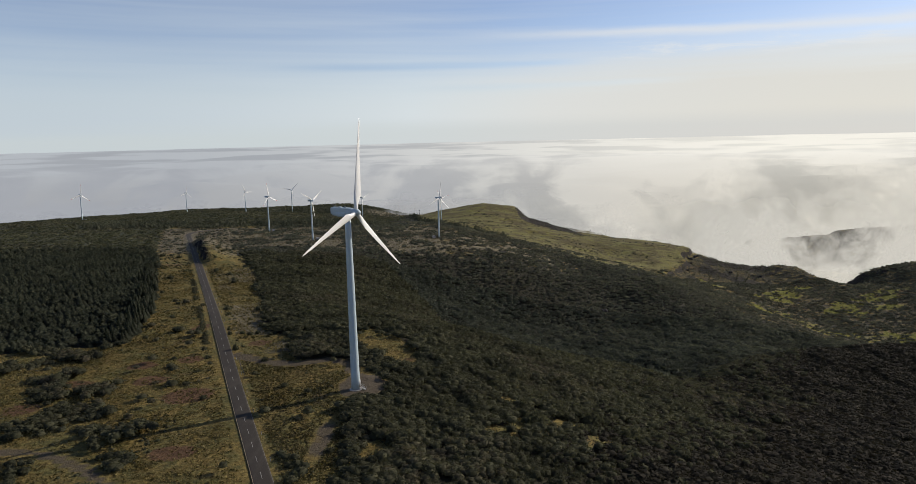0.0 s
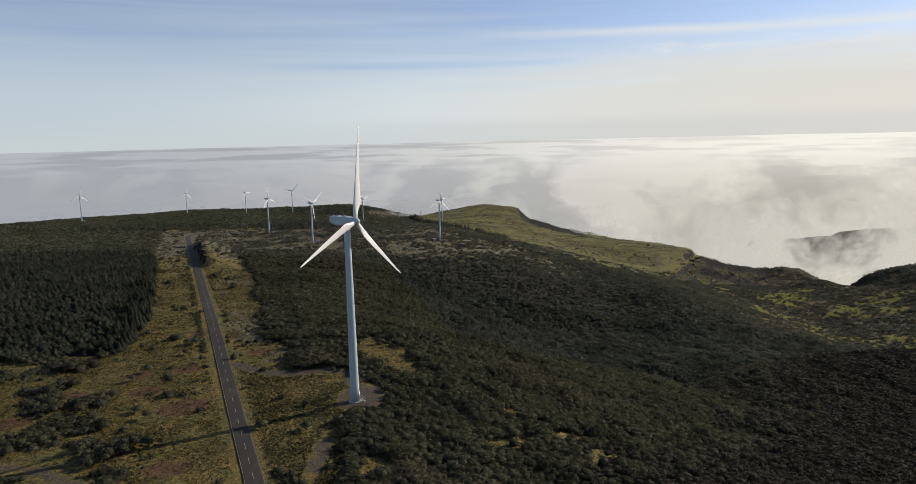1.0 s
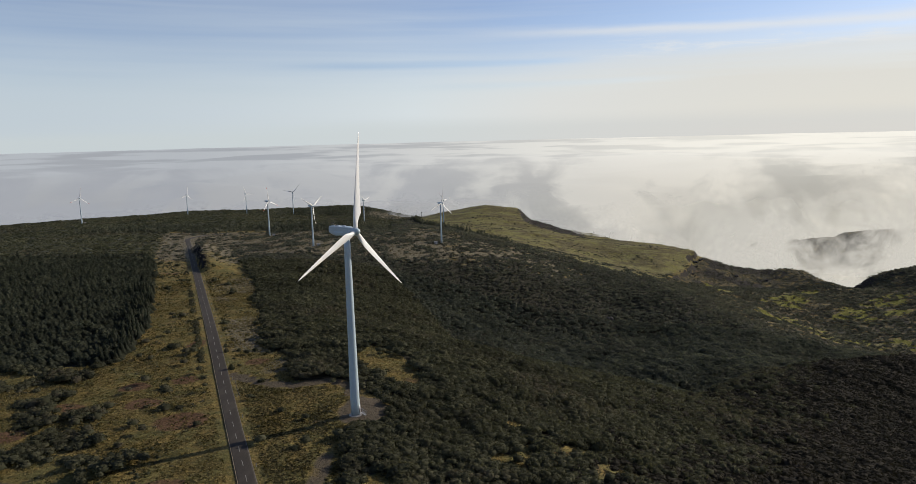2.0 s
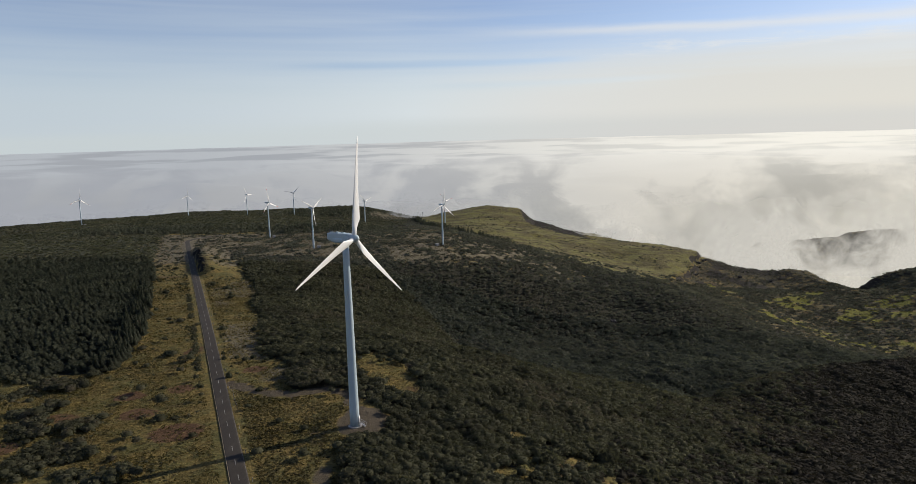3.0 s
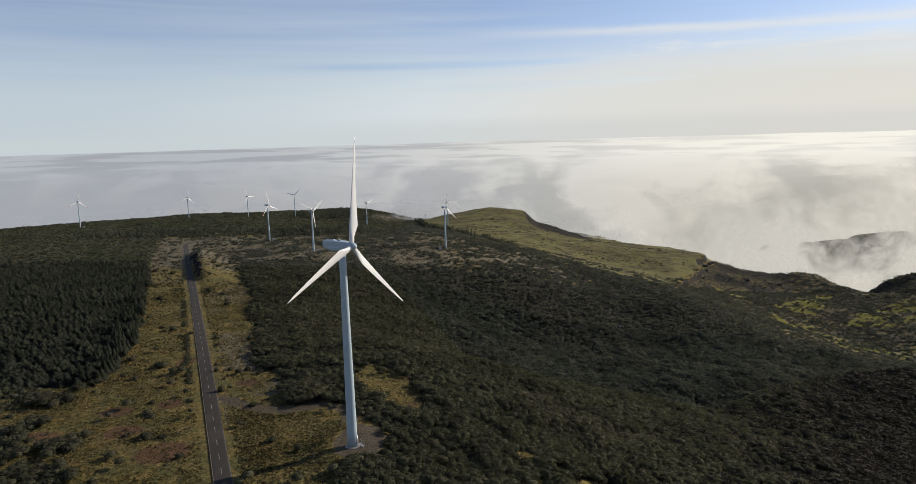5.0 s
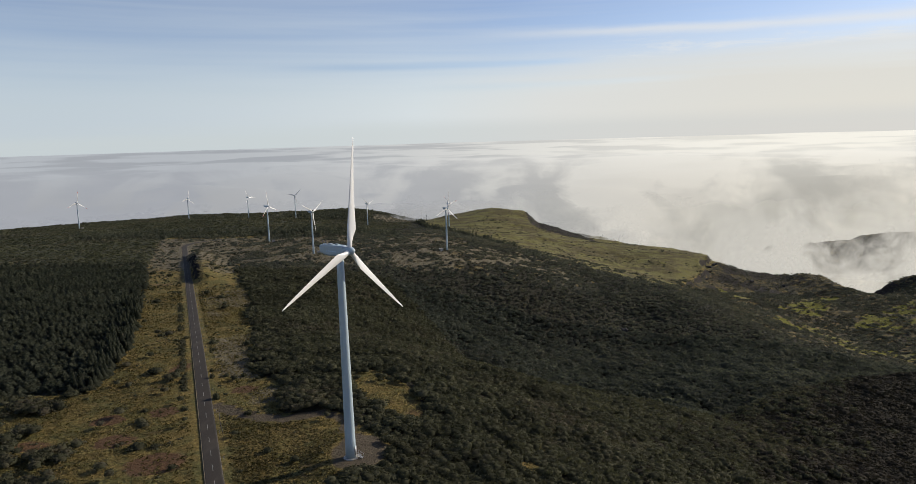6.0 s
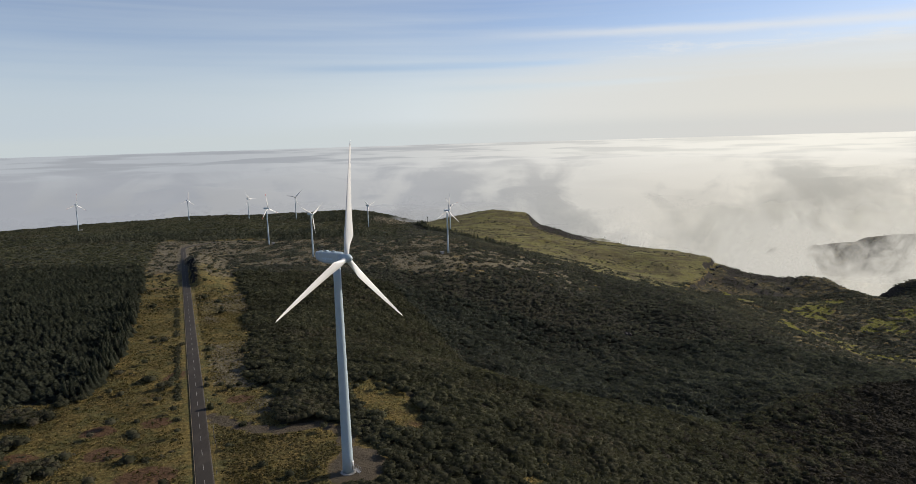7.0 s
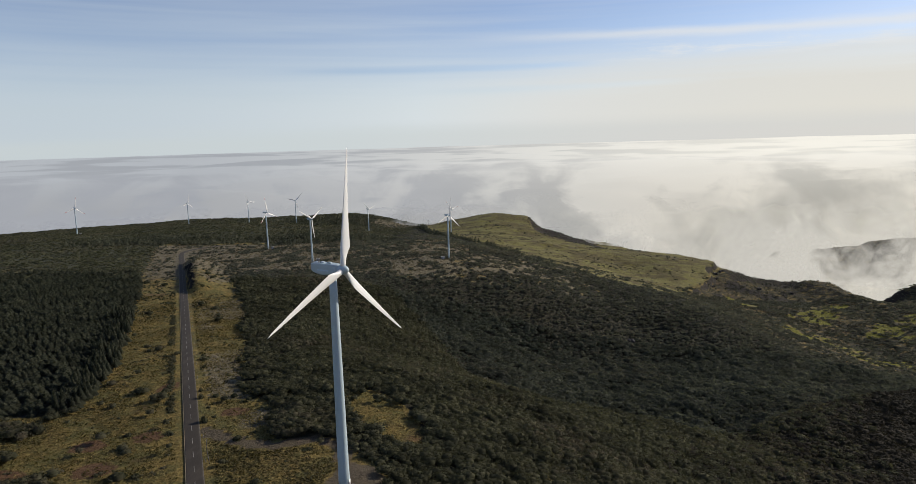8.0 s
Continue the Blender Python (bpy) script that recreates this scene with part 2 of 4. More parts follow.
def cloud_material(name, torn):
    """Sea of cloud: it glows, with the sun's scatter put in as brighter tone towards +x, and is torn open near the
    land where torn is set.
    """
    m = bpy.data.materials.new(name)
    m.use_nodes = True
    n = Nodes(m.node_tree)
    n.nodes.clear()
    p = place(n)
    xyz = n.add("ShaderNodeSeparateXYZ", None, Vector=p)
    x, y = xyz.outputs["X"], xyz.outputs["Y"]
    ang = n.math("ARCTAN2", x, y)
    r = n.math("SQRT", n.math("ADD", n.math("MULTIPLY", x, x), n.math("MULTIPLY", y, y)))
    lr = n.math("LOGARITHM", r, 2.718282)
    flat = n.add("ShaderNodeCombineXYZ", None, X=n.math("MULTIPLY", ang, 10.0), Y=n.math("MULTIPLY", lr, 1.7), Z=n.math("MULTIPLY", xyz.outputs["Z"], 0.010)).outputs[0]
    big = n.noise(0.42, 3, 0.45, flat, 0.5)
    mid = n.noise(1.15, 6, 0.50, flat, 0.7)
    fine = n.noise(3.4, 5, 0.52, flat, 0.6)
    ripple = n.noise(1.0, 3, 0.5, n.add("ShaderNodeCombineXYZ", None, X=n.math("MULTIPLY", ang, 7.0), Y=n.math("MULTIPLY", lr, 8.0), Z=2.0).outputs[0], 0.2)
    tone = n.ramp(n.smooth(ang, -0.62, 0.62), (0.0, (0.385, 0.395, 0.412)), (0.30, (0.48, 0.488, 0.497)), (0.55, (0.65, 0.645, 0.61)), (0.80, (0.70, 0.67, 0.60)), (1.0, (0.80, 0.755, 0.65)))
    far = n.smooth(r, 1300.0, 3600.0)
    bright = n.mix(far, tone, n.mix(n.smooth(ang, -0.45, 0.5), (0.50, 0.53, 0.565), (1.0, 0.97, 0.88)))
    soft = n.math("ADD", n.math("MULTIPLY", n.smooth(big, 0.30, 0.70), 0.42), n.math("MULTIPLY", n.smooth(mid, 0.30, 0.70), 0.58))
    soft = n.math("ADD", soft, n.math("MULTIPLY", n.math("SUBTRACT", fine, 0.5), 0.28))
    combed = n.math("ADD", n.math("MULTIPLY", n.smooth(ripple, 0.34, 0.62), 0.75), n.math("MULTIPLY", soft, 0.25))
    blend = n.add("ShaderNodeMix", None, i0=n.smooth(r, 2200.0, 3800.0), i2=soft, i3=combed).outputs[0]
    # the billows' shading is put into the colour as a greyer tone
    deep = n.mix(far, n.mix(n.smooth(ang, -0.3, 0.5), (0.40, 0.42, 0.46), (0.42, 0.405, 0.36)), n.mix(n.smooth(ang, -0.3, 0.5), (0.39, 0.41, 0.445), (0.84, 0.82, 0.75)))
    c = n.mix(n.smooth(blend, 0.20, 0.70, 0.80, 0.0), bright, deep)
    # shade painted as grey hollows between the heads of cloud, largest beyond the gap
    for middle, reach, at, deepness, depth in ((0.455, 0.085, 7.45, 0.30, 0.70), (0.31, 0.04, 7.40, 0.16, 0.35), (0.375, 0.06, 6.98, 0.16, 0.45), (-0.36, 0.09, 8.0, 0.14, 0.30)):
        aside = n.math("DIVIDE", n.math("SUBTRACT", ang, middle), reach)
        away = n.math("DIVIDE", n.math("SUBTRACT", lr, at), deepness)
        off = n.math("ADD", n.math("ADD", n.math("MULTIPLY", aside, aside), n.math("MULTIPLY", away, away)), n.math("MULTIPLY", n.math("SUBTRACT", mid, 0.5), 5.0))
        c = n.mix(n.smooth(off, -0.4, 1.9, depth, 0.0), c, deep)
    d = n.add("ShaderNodeBsdfDiffuse", None, Color=c)
    e = n.add("ShaderNodeEmission", None, Color=c, Strength=0.95)
    mx = n.add("ShaderNodeMixShader", None, i0=0.85, i1=d.outputs[0], i2=e.outputs[0])
    out = mx.outputs[0]
    if torn:
        hole = n.math("ADD", n.math("MULTIPLY", mid, 0.65), n.math("MULTIPLY", fine, 0.35))
        solid = n.math("ADD", n.smooth(hole, 0.30, 0.70), n.smooth(r, 1400.0, 2000.0))
        gone = n.add("ShaderNodeBsdfTransparent")
        out = n.add("ShaderNodeMixShader", None, i0=n.math("MINIMUM", solid, 1.0), i1=gone.outputs[0], i2=out).outputs[0]
    n.add("ShaderNodeOutputMaterial", None, Surface=out)
    return m


LAND = land_material()
ASPHALT = asphalt_material()
CLOUD = cloud_material("cloud_sea", False)
CLOUD_TORN = cloud_material("torn_cloud", True)
SHRUB = leaves("shrub_leaves", (0.046, 0.047, 0.029), (0.069, 0.070, 0.042), (0.100, 0.098, 0.060), (0.102, 0.087, 0.060), 0.45)
# laurel and far scrub: distance haze is put in as paler, bluer leaves
HAZY_LAUREL = leaves("hazy_laurel_leaves", (0.060, 0.067, 0.053), (0.076, 0.083, 0.065), (0.098, 0.103, 0.078), (0.094, 0.090, 0.070), 0.54)
HAZY_SHRUB = leaves("hazy_shrub_leaves", (0.074, 0.078, 0.062), (0.098, 0.102, 0.081), (0.126, 0.126, 0.098), (0.122, 0.110, 0.084), 0.58)
HEATHER = leaves("olive_heather", (0.060, 0.064, 0.038), (0.080, 0.082, 0.048), (0.108, 0.106, 0.062), (0.112, 0.100, 0.066))
ROUGH = leaves("rough_olive_grass", (0.046, 0.040, 0.014), (0.074, 0.063, 0.022), (0.112, 0.093, 0.034))
HEATH_TUFT = leaves("tan_heath", (0.075, 0.063, 0.038), (0.138, 0.118, 0.073), (0.205, 0.176, 0.112))
# far needles are paler than the near ones, to stand for haze
HAZY_PINE = leaves("hazy_pine_needles", (0.060, 0.068, 0.046), (0.096, 0.102, 0.070), (0.140, 0.140, 0.096))
PINE = leaves("pine_needles", (0.052, 0.058, 0.042), (0.071, 0.078, 0.054), (0.098, 0.102, 0.069), None, 0.55)
STRAW = leaves("dry_grass", (0.094, 0.073, 0.027), (0.172, 0.136, 0.054), (0.270, 0.220, 0.102), (0.128, 0.104, 0.042))
LOW_HEATH = leaves("low_olive_heath", (0.046, 0.041, 0.019), (0.080, 0.067, 0.030), (0.124, 0.100, 0.046))
# scrub leaves with the slope's shade put in as a near-black brown
SHADED_SCRUB = leaves("shaded_scrub_leaves", (0.025, 0.022, 0.016), (0.031, 0.028, 0.020), (0.039, 0.035, 0.025), (0.044, 0.037, 0.028), 0.28)
BARK = plain("bark", (0.11, 0.085, 0.065), 0.9, grain=0.25, scale=2.0)
STEEL_PAINT = plain("light_grey_paint", (0.37, 0.45, 0.49), 0.45, grain=0.03, scale=0.8, dirt=(0.35, 0.37, 0.38))
BLADE_PAINT = plain("white_blade_paint", (0.66, 0.66, 0.64), 0.40, grain=0.02, scale=0.6, dirt=(0.55, 0.54, 0.50))
RED_PAINT = plain("red_paint", (0.55, 0.08, 0.05), 0.4)
BLUE_PAINT = plain("faded_blue_paint", (0.42, 0.55, 0.66), 0.5)
CONCRETE = plain("concrete", (0.36, 0.34, 0.31), 0.9, grain=0.2, scale=2.0)
DARK_METAL = plain("dark_metal", (0.07, 0.07, 0.075), 0.5, 0.6)
GALVANISED = plain("galvanised_steel", (0.45, 0.46, 0.47), 0.45, 0.7)
LINE_WHITE = plain("worn_white_line", (0.30, 0.285, 0.26), 0.8, grain=0.2, scale=4.0)
LINE_FADED = plain("faded_edge_line", (0.17, 0.155, 0.13), 0.85, grain=0.25, scale=1.5)
LINE_OCHRE = plain("worn_yellow_edge_line", (0.20, 0.155, 0.085), 0.85, grain=0.2, scale=3.0)
STONE = plain("volcanic_stone", (0.075, 0.066, 0.058), 0.95, grain=0.25, scale=1.5, relief=0.1)


# ------------------------------------------------------------------ the lie of the land
TABLE = np.random.default_rng(7).random((256, 256))


def vnoise(x, y, size):
    """Smooth value noise, 0 to 1, in cells of that size."""
    x, y = np.asarray(x, float) / size + 1000.5, np.asarray(y, float) / size + 1000.5
    i, j = np.floor(x).astype(int), np.floor(y).astype(int)
    u, v = x - i, y - j
    u, v = u * u * (3 - 2 * u), v * v * (3 - 2 * v)
    a, b, c, d = (TABLE[(i + p) % 256, (j + q) % 256] for p, q in ((0, 0), (1, 0), (0, 1), (1, 1)))
    return a * (1 - u) * (1 - v) + b * u * (1 - v) + c * (1 - u) * v + d * u * v


def fbm(x, y, size, octaves=4):
    out, total, gain = 0.0, 0.0, 1.0
    for k in range(octaves):
        out = out + gain * vnoise(np.asarray(x) + 37.0 * k, np.asarray(y) - 53.0 * k, size / 2.03 ** k)
        total, gain = total + gain, gain * 0.5
    return out / total


def step(v, lo, hi):
    u = np.clip((np.asarray(v, float) - lo) / (hi - lo), 0, 1)
    return u * u * (3 - 2 * u)


# heights of the land along lines from west to east
EASTINGS = np.array([-1000, -600, -350, -180, -80, -20, 40, 100, 160, 220, 290, 380, 500, 800], float)
NORTHINGS, HEIGHTS = [], []


def section(northing, *heights):
    NORTHINGS.append(northing)
    HEIGHTS.append(heights)


section(-200, -9, -9, -7, -5, -7, -11, -18, -28, -39, -50, -61, -72, -82, -91)
section(50, -12, -9, -6, -4, -3, -5, -15, -29, -45, -57, -68, -75, -80, -83)
section(180, -13, -8, -4, -3, -3, -3, -13, -30, -45, -55, -61, -66, -70, -74)
section(280, -15, -8, -3, -1, -1, -5, -21, -38, -48, -54, -58, -60, -61, -65)
section(360, -16, -8, -3, -2, -7, -26, -46, -54, -58, -61, -66, -68, -64, -60)
section(440, -18, -8, -4, -4, -9, -29, -50, -59, -64, -71, -82, -80, -62, -57)
section(520, -20, -9, -6, -7, -7, -10, -22, -40, -47, -68, -86, -84, -66, -57)
section(600, -21, -11, -9, -11, -9, -10, -20, -35, -51, -73, -88, -85, -62, -60)
section(700, -34, -17, -13, -16, -16, -18, -28, -44, -61, -75, -85, -87, -66, -65)
section(820, -42, -23, -17, -21, -25, -30, -38, -49, -59, -62, -66, -80, -88, -74)
section(960, -53, -34, -24, -33, -42, -42, -44, -52, -64, -74, -80, -87, -91, -85)
section(1100, -63, -47, -40, -37, -52, -44, -36, -40, -53, -67, -77, -86, -91, -92)
section(1250, -75, -55, -47, -43, -55, -58, -56, -56, -60, -66, -74, -82, -90, -97)
NORTHINGS, HEIGHTS = np.array(NORTHINGS, float), np.array(HEIGHTS, float)


def slopes(at, v):
    """Tangents along the first axis, for a smooth curve through the sections."""
    d = np.diff(v, axis=0) / np.diff(at).reshape(-1, *([1] * (v.ndim - 1)))
    return np.concatenate([d[:1], 0.5 * (d[1:] + d[:-1]), d[-1:]])


def hermite(at, v, m, q):
    """For each column of v at the places at: the curve's value at q (shape of columns)."""
    q = np.clip(q, at[0], at[-1])
    i = np.clip(np.searchsorted(at, q) - 1, 0, len(at) - 2)
    h = at[i + 1] - at[i]
    t = (q - at[i]) / h
    return i, t, h


def sections_height(x, y):
    x, y = np.broadcast_arrays(np.asarray(x, float), np.asarray(y, float))
    shape = x.shape
    x, y = x.ravel(), y.ravel()
    i, t, h = hermite(NORTHINGS, None, None, y)
    m = slopes(NORTHINGS, HEIGHTS)
    t2 = t[:, None]
    hh = h[:, None]
    rows = ((2 * t2 ** 3 - 3 * t2 ** 2 + 1) * HEIGHTS[i] + (t2 ** 3 - 2 * t2 ** 2 + t2) * hh * m[i]
            + (-2 * t2 ** 3 + 3 * t2 ** 2) * HEIGHTS[i + 1] + (t2 ** 3 - t2 ** 2) * hh * m[i + 1])
    j, s, g = hermite(EASTINGS, None, None, x)
    n = slopes(EASTINGS, rows.T).T
    k = np.arange(len(x))
    z = ((2 * s ** 3 - 3 * s ** 2 + 1) * rows[k, j] + (s ** 3 - 2 * s ** 2 + s) * g * n[k, j]
         + (-2 * s ** 3 + 3 * s ** 2) * rows[k, j + 1] + (s ** 3 - s ** 2) * g * n[k, j + 1])
    return z.reshape(shape)


SPUR_RISE = 10.5

# the road: a straight stretch, then a bend to the right over the brow
ROAD_HALF = 2.2


def road_x(y):
    y = np.asarray(y, float)
    return -45.0 - 0.421 * (y - 143.0) + 0.0085 * np.maximum(y - 622.0, 0.0) ** 2


def road_off(x, y):
    """Distance from the road's middle, to the right of it positive."""
    return (np.asarray(x) - road_x(y)) * 0.9217


# the rim beyond which the land breaks off into the cloud
RIM_X = np.array([-1400, -460, -200, -90, -50, 40, 98, 150, 195, 268, 310, 365, 415, 445, 480, 700, 1000], float)
RIM_Y = np.array([1330, 1290, 1240, 1170, 1150, 1150, 1110, 1065, 990, 838, 792, 768, 760, 728, 716, 690, 650], float)


def rim(x):
    return np.interp(x, RIM_X, RIM_Y)


def height(x, y):
    x, y = np.asarray(x, float), np.asarray(y, float)
    z = sections_height(x, y)
    rough = step(x, -40, 60) * step(y, 60, 160)
    z = z + (fbm(x, y, 90.0, 4) - 0.5) * (1.5 + 7.0 * rough) + (fbm(x, y, 9.0, 3) - 0.5) * (0.5 + 1.0 * rough)
    far = step(y, 640, 760)
    z = z + far * (fbm(x + 300, y, 60.0, 3) - 0.5) * 6.0
    # small cliff where the mesa ends
    z = z - 14.0 * step(x, 88, 112) * step(y, 985, 1015) * (1 - step(x, 150, 230))
    # the notch at the head of the hollow, and the low crag above it
    z = z - 24.0 * np.exp(-((x - 414) / 21) ** 2 - ((y - 755) / 60) ** 2) + 5.0 * np.exp(-((x - 366) / 26) ** 2 - ((y - 752) / 40) ** 2)
    z = z - 6.0 * step(x - np.interp(y, [640, 700, 810, 860], [160, 208, 276, 290]) + 22 * (fbm(x, y, 30.0, 3) - 0.5), -3, 6) * step(y, 660, 720) * (1 - step(x, 330, 390))
    # the gully between the near slope and the spur behind it
    bed = np.interp(x, [-90, -28, -7, 20, 60, 110, 160], [500, 428, 388, 350, 340, 346, 362]) + 8 * (fbm(x, y * 0 + 9, 40.0, 2) - 0.5)
    z = z - 10.0 * np.exp(-((y - bed) / np.where(y > bed, 30.0, 20.0)) ** 2) * step(x, -35, 15) * (1 - step(x, 115, 165))
    # a dark spur that comes in from the right and ends below the near slope
    crest = 330.0 + 0.42 * (x - 140.0) + 10 * (fbm(x, y * 0 + 5, 60.0, 2) - 0.5)
    over = y - crest
    z = z + (SPUR_RISE + 0.03 * np.clip(x - 140.0, 0, 200) + 6 * (fbm(x, y, 28.0, 3) - 0.5)) * step(x, 100, 150) * np.exp(-(over / np.where(over > 0, 17.0, 34.0)) ** 2)
    # the road lies in a shallow cut where it comes over the brow
    off = road_off(x, y)
    cut = step(y, 412, 440) * (1 - step(y, 545, 580))
    bank = cut * step(off, 2.8, 5.6) * (1 - step(off, 7.0, 28.0))
    z = z + 5.8 * bank
    flat = (1 - step(np.abs(off), 3.4, 9.0)) * (1 - bank)
    z = z * (1 - flat) + flat * (sections_height(road_x(y), y) - 0.06)
    # levelled pad of the turbine
    pad = 1 - step(np.hypot((x + 31.0) / 1.0, (y - 193.0) / 1.2), 7.0, 14.0)
    z = z * (1 - pad) + pad * (-1.0)
    beyond = y - rim(x) + 24 * (fbm(x, y, 70.0, 3) - 0.5)
    z = z - np.clip(beyond, 0, 160) * 1.3
    # a lower ridge shows through the cloud behind the gap
    along = np.clip((x - 350) / 230, 0, 1)
    ridge = -80 + 12 * along + 7 * (fbm(x, y, 30.0, 3) - 0.5) + 6 * step(x, 505, 525) - np.maximum(890 + 20 * along - y, 0) * 0.75 - np.maximum(y - 940, 0) * 0.8 - np.maximum(400 - x, 0) * 0.6
    z = np.maximum(z, ridge)
    side = np.maximum(np.abs(x) - 1150, 0)
    return np.maximum(z - np.minimum(side * 0.4, 200), -320.0)


# ------------------------------------------------------------------ what grows where
FOREST_Y = np.array([226, 237, 243, 284, 341, 462, 653, 700], float)
FOREST_X = np.array([-175, -156, -123, -131, -154, -206, -284, -300], float)
EDGE_Y = np.array([60, 148, 166, 182, 190, 205, 214, 223, 232, 244, 261, 358, 456, 606, 640, 700], float)
EDGE_X = np.array([-18, -27, -28, -34, -24, -24, -36, -56, -60, -59, -78, -106, -146, -205, -215, -190], float)
CREST_X = np.array([-75, -40, 0, 50, 103, 185, 250, 330, 450], float)
CREST_Y = np.array([1080, 900, 760, 655, 600, 545, 470, 478, 470], float)
TRACK = [(-78, 229), (-66.7, 221.5), (-54.6, 217.5), (-44.5, 221), (-37, 217), (-31, 200)]


# yellow-green grass in the hollow: middle and reach, east and north
HOLLOW_GRASS = ((300, 645, 13, 15), (318, 664, 14, 15), (342, 686, 13, 10), (259, 588, 8, 10), (268, 572, 13, 13), (272, 555, 15, 14), (276, 538, 17, 14),
                (282, 520, 18, 12), (300, 514, 20, 11), (318, 510, 20, 11), (336, 502, 20, 10), (338, 590, 14, 12), (350, 606, 14, 12), (382, 624, 20, 10), (402, 632, 16, 12), (372, 588, 15, 8),
                (263, 683, 7, 10), (254, 716, 6, 10))
# small grassy openings in the scrub below the turbine
GLADES = ((14.5, 180, 4.2, 6.0), (10.5, 174, 6.0, 4.5), (30, 187, 6.0, 6.0), (26, 181, 5.0, 4.0), (41, 181, 6.5, 5.0), (36, 178, 4.0, 4.0), (21.5, 193, 2.6, 3.2),
          (13.5, 198, 3.4, 3.0), (-21, 155, 4.0, 7.0), (17.5, 210, 2.0, 2.4))
FIELD_TRACK = [(-135, 162), (-113, 159), (-103, 158), (-94, 153), (-84, 146), (-74, 136)]


def track_far(x, y, line):
    """Distance from a track."""
    best = np.full(np.shape(x), 1e9)
    for (ax, ay), (bx, by) in zip(line, line[1:]):
        t = np.clip(((x - ax) * (bx - ax) + (y - ay) * (by - ay)) / ((bx - ax) ** 2 + (by - ay) ** 2), 0, 1)
        best = np.minimum(best, np.hypot(x - ax - t * (bx - ax), y - ay - t * (by - ay)))
    return best


def zones(x, y):
    """How much of each cover lies at a place, 0 to 1."""
    x, y = np.asarray(x, float), np.asarray(y, float)
    wob = (fbm(x, y, 22.0, 3) - 0.5) * 14.0
    fx = np.interp(y, FOREST_Y, FOREST_X)
    forest = step(fx - x + wob * 0.6, -2, 3) * step(y, 226, 240) * (1 - step(y + 4 * wob + 0.1 * x, 420, 500))
    left_heath = step(fx - x + wob * 0.6, -2, 3) * step(y + 4 * wob + 0.1 * x, 420, 500)
    left_heath = np.maximum(left_heath, step(y + wob, 700, 730) * (1 - step(x, -95, -75)) * (1 - quarry(x, y)))
    ex = np.interp(y, EDGE_Y, EDGE_X)
    right = step(x - ex + wob * 0.7, -2, 3)
    behind = step(y - np.interp(x, CREST_X, CREST_Y) + wob, -6, 10) * step(x, -76, -60)
    open_strip = (1 - right) * (1 - step(fx - x + wob * 0.6, -2, 3)) * (y < 700)
    # heath with bands of scrub on the flat between the far turbines
    flat = step(y + 0.4 * wob, 478, 515) * (1 - step(y, 690, 760)) * (1 - step(x + 0.8 * wob, -30, 15)) * step(x, -330, -280)
    bands = step(fbm(x, y * 0.5, 7.0, 4) + 0.11 * step(fbm(x, y * 0.5, 50.0, 2), 0.4, 0.6), 0.52, 0.62)
    dense = right * (1 - behind)
    scrub = dense * (1 - flat) + dense * flat * bands
    clearing = 1 - step(np.hypot((x + 28 + 0.45 * (y - 238)) / 9.0, (y - 238) / 19.0) + wob * 0.04, 0.85, 1.15)
    glade = np.full(np.shape(x), 9.0)
    for cx, cy, rx, ry in GLADES:
        glade = np.minimum(glade, np.hypot((x - cx) / rx, (y - cy) / ry))
    glade = 1 - step(glade + 1.2 * (fbm(x, y, 4.0, 3) - 0.5), 0.8, 1.15)
    scrub = scrub * (1 - clearing) * (1 - 0.95 * glade)
    mask = np.exp(-((x - 5) / 75) ** 2 - ((y - 565) / 48) ** 2)
    bald = step(fbm(x + 210, y, 5.0, 4) + 0.20 * mask, 0.60, 0.72) * step(mask, 0.05, 0.3)
    scrub = scrub * (1 - 0.9 * bald)
    pad = 1 - step(np.hypot((x + 29.5) / 7.0, (y - 195) / 10.5) + wob * 0.015, 0.85, 1.15)
    track = 1 - step(track_far(x, y, TRACK) + wob * 0.05, 1.7, 2.7)
    field = 1 - step(track_far(x, y, FIELD_TRACK) + wob * 0.1, 1.5, 2.8)
    stony = 0.62 * (1 - step(np.hypot((x + 35) / 3.0, (y - 160) / 17.0) + 0.04 * wob, 0.6, 1.2))
    gravel = np.maximum.reduce([pad, track, 0.7 * field, stony]) * (y > 100) * (y < 240)
    scrub = scrub * (1 - gravel)
    # the hollow and the hills beyond
    valley = step(x - np.interp(y, [450, 600, 640, 700, 810, 900], [215, 160, 165, 208, 277, 300]) + 1.6 * wob, -8, 8)
    patch = np.full(np.shape(x), 9.0)
    for cx, cy, rx, ry in HOLLOW_GRASS:
        patch = np.minimum(patch, np.hypot((x - cx) / rx, (y - cy) / ry))
    grassy = 1 - step(patch + 2.8 * (fbm(x, y, 8.0, 4) - 0.5), 0.70, 1.05)
    lush = grassy * step(fbm(x + 33, y, 26.0, 3), 0.26, 0.40)
    meadow = behind * (1 - valley) * 1.0 + np.maximum(behind * valley, dense * step(x, 200, 215)) * grassy
    rocky = behind * (1 - grassy) * step(fbm(x, y, 24.0, 4), 0.52, 0.62) * valley * step(y + 0.2 * x, 690, 730)
    cliff = step(x, 84, 98) * (1 - step(x, 150, 190)) * step(y + 1.2 * (x - 90), 985, 1010) * behind
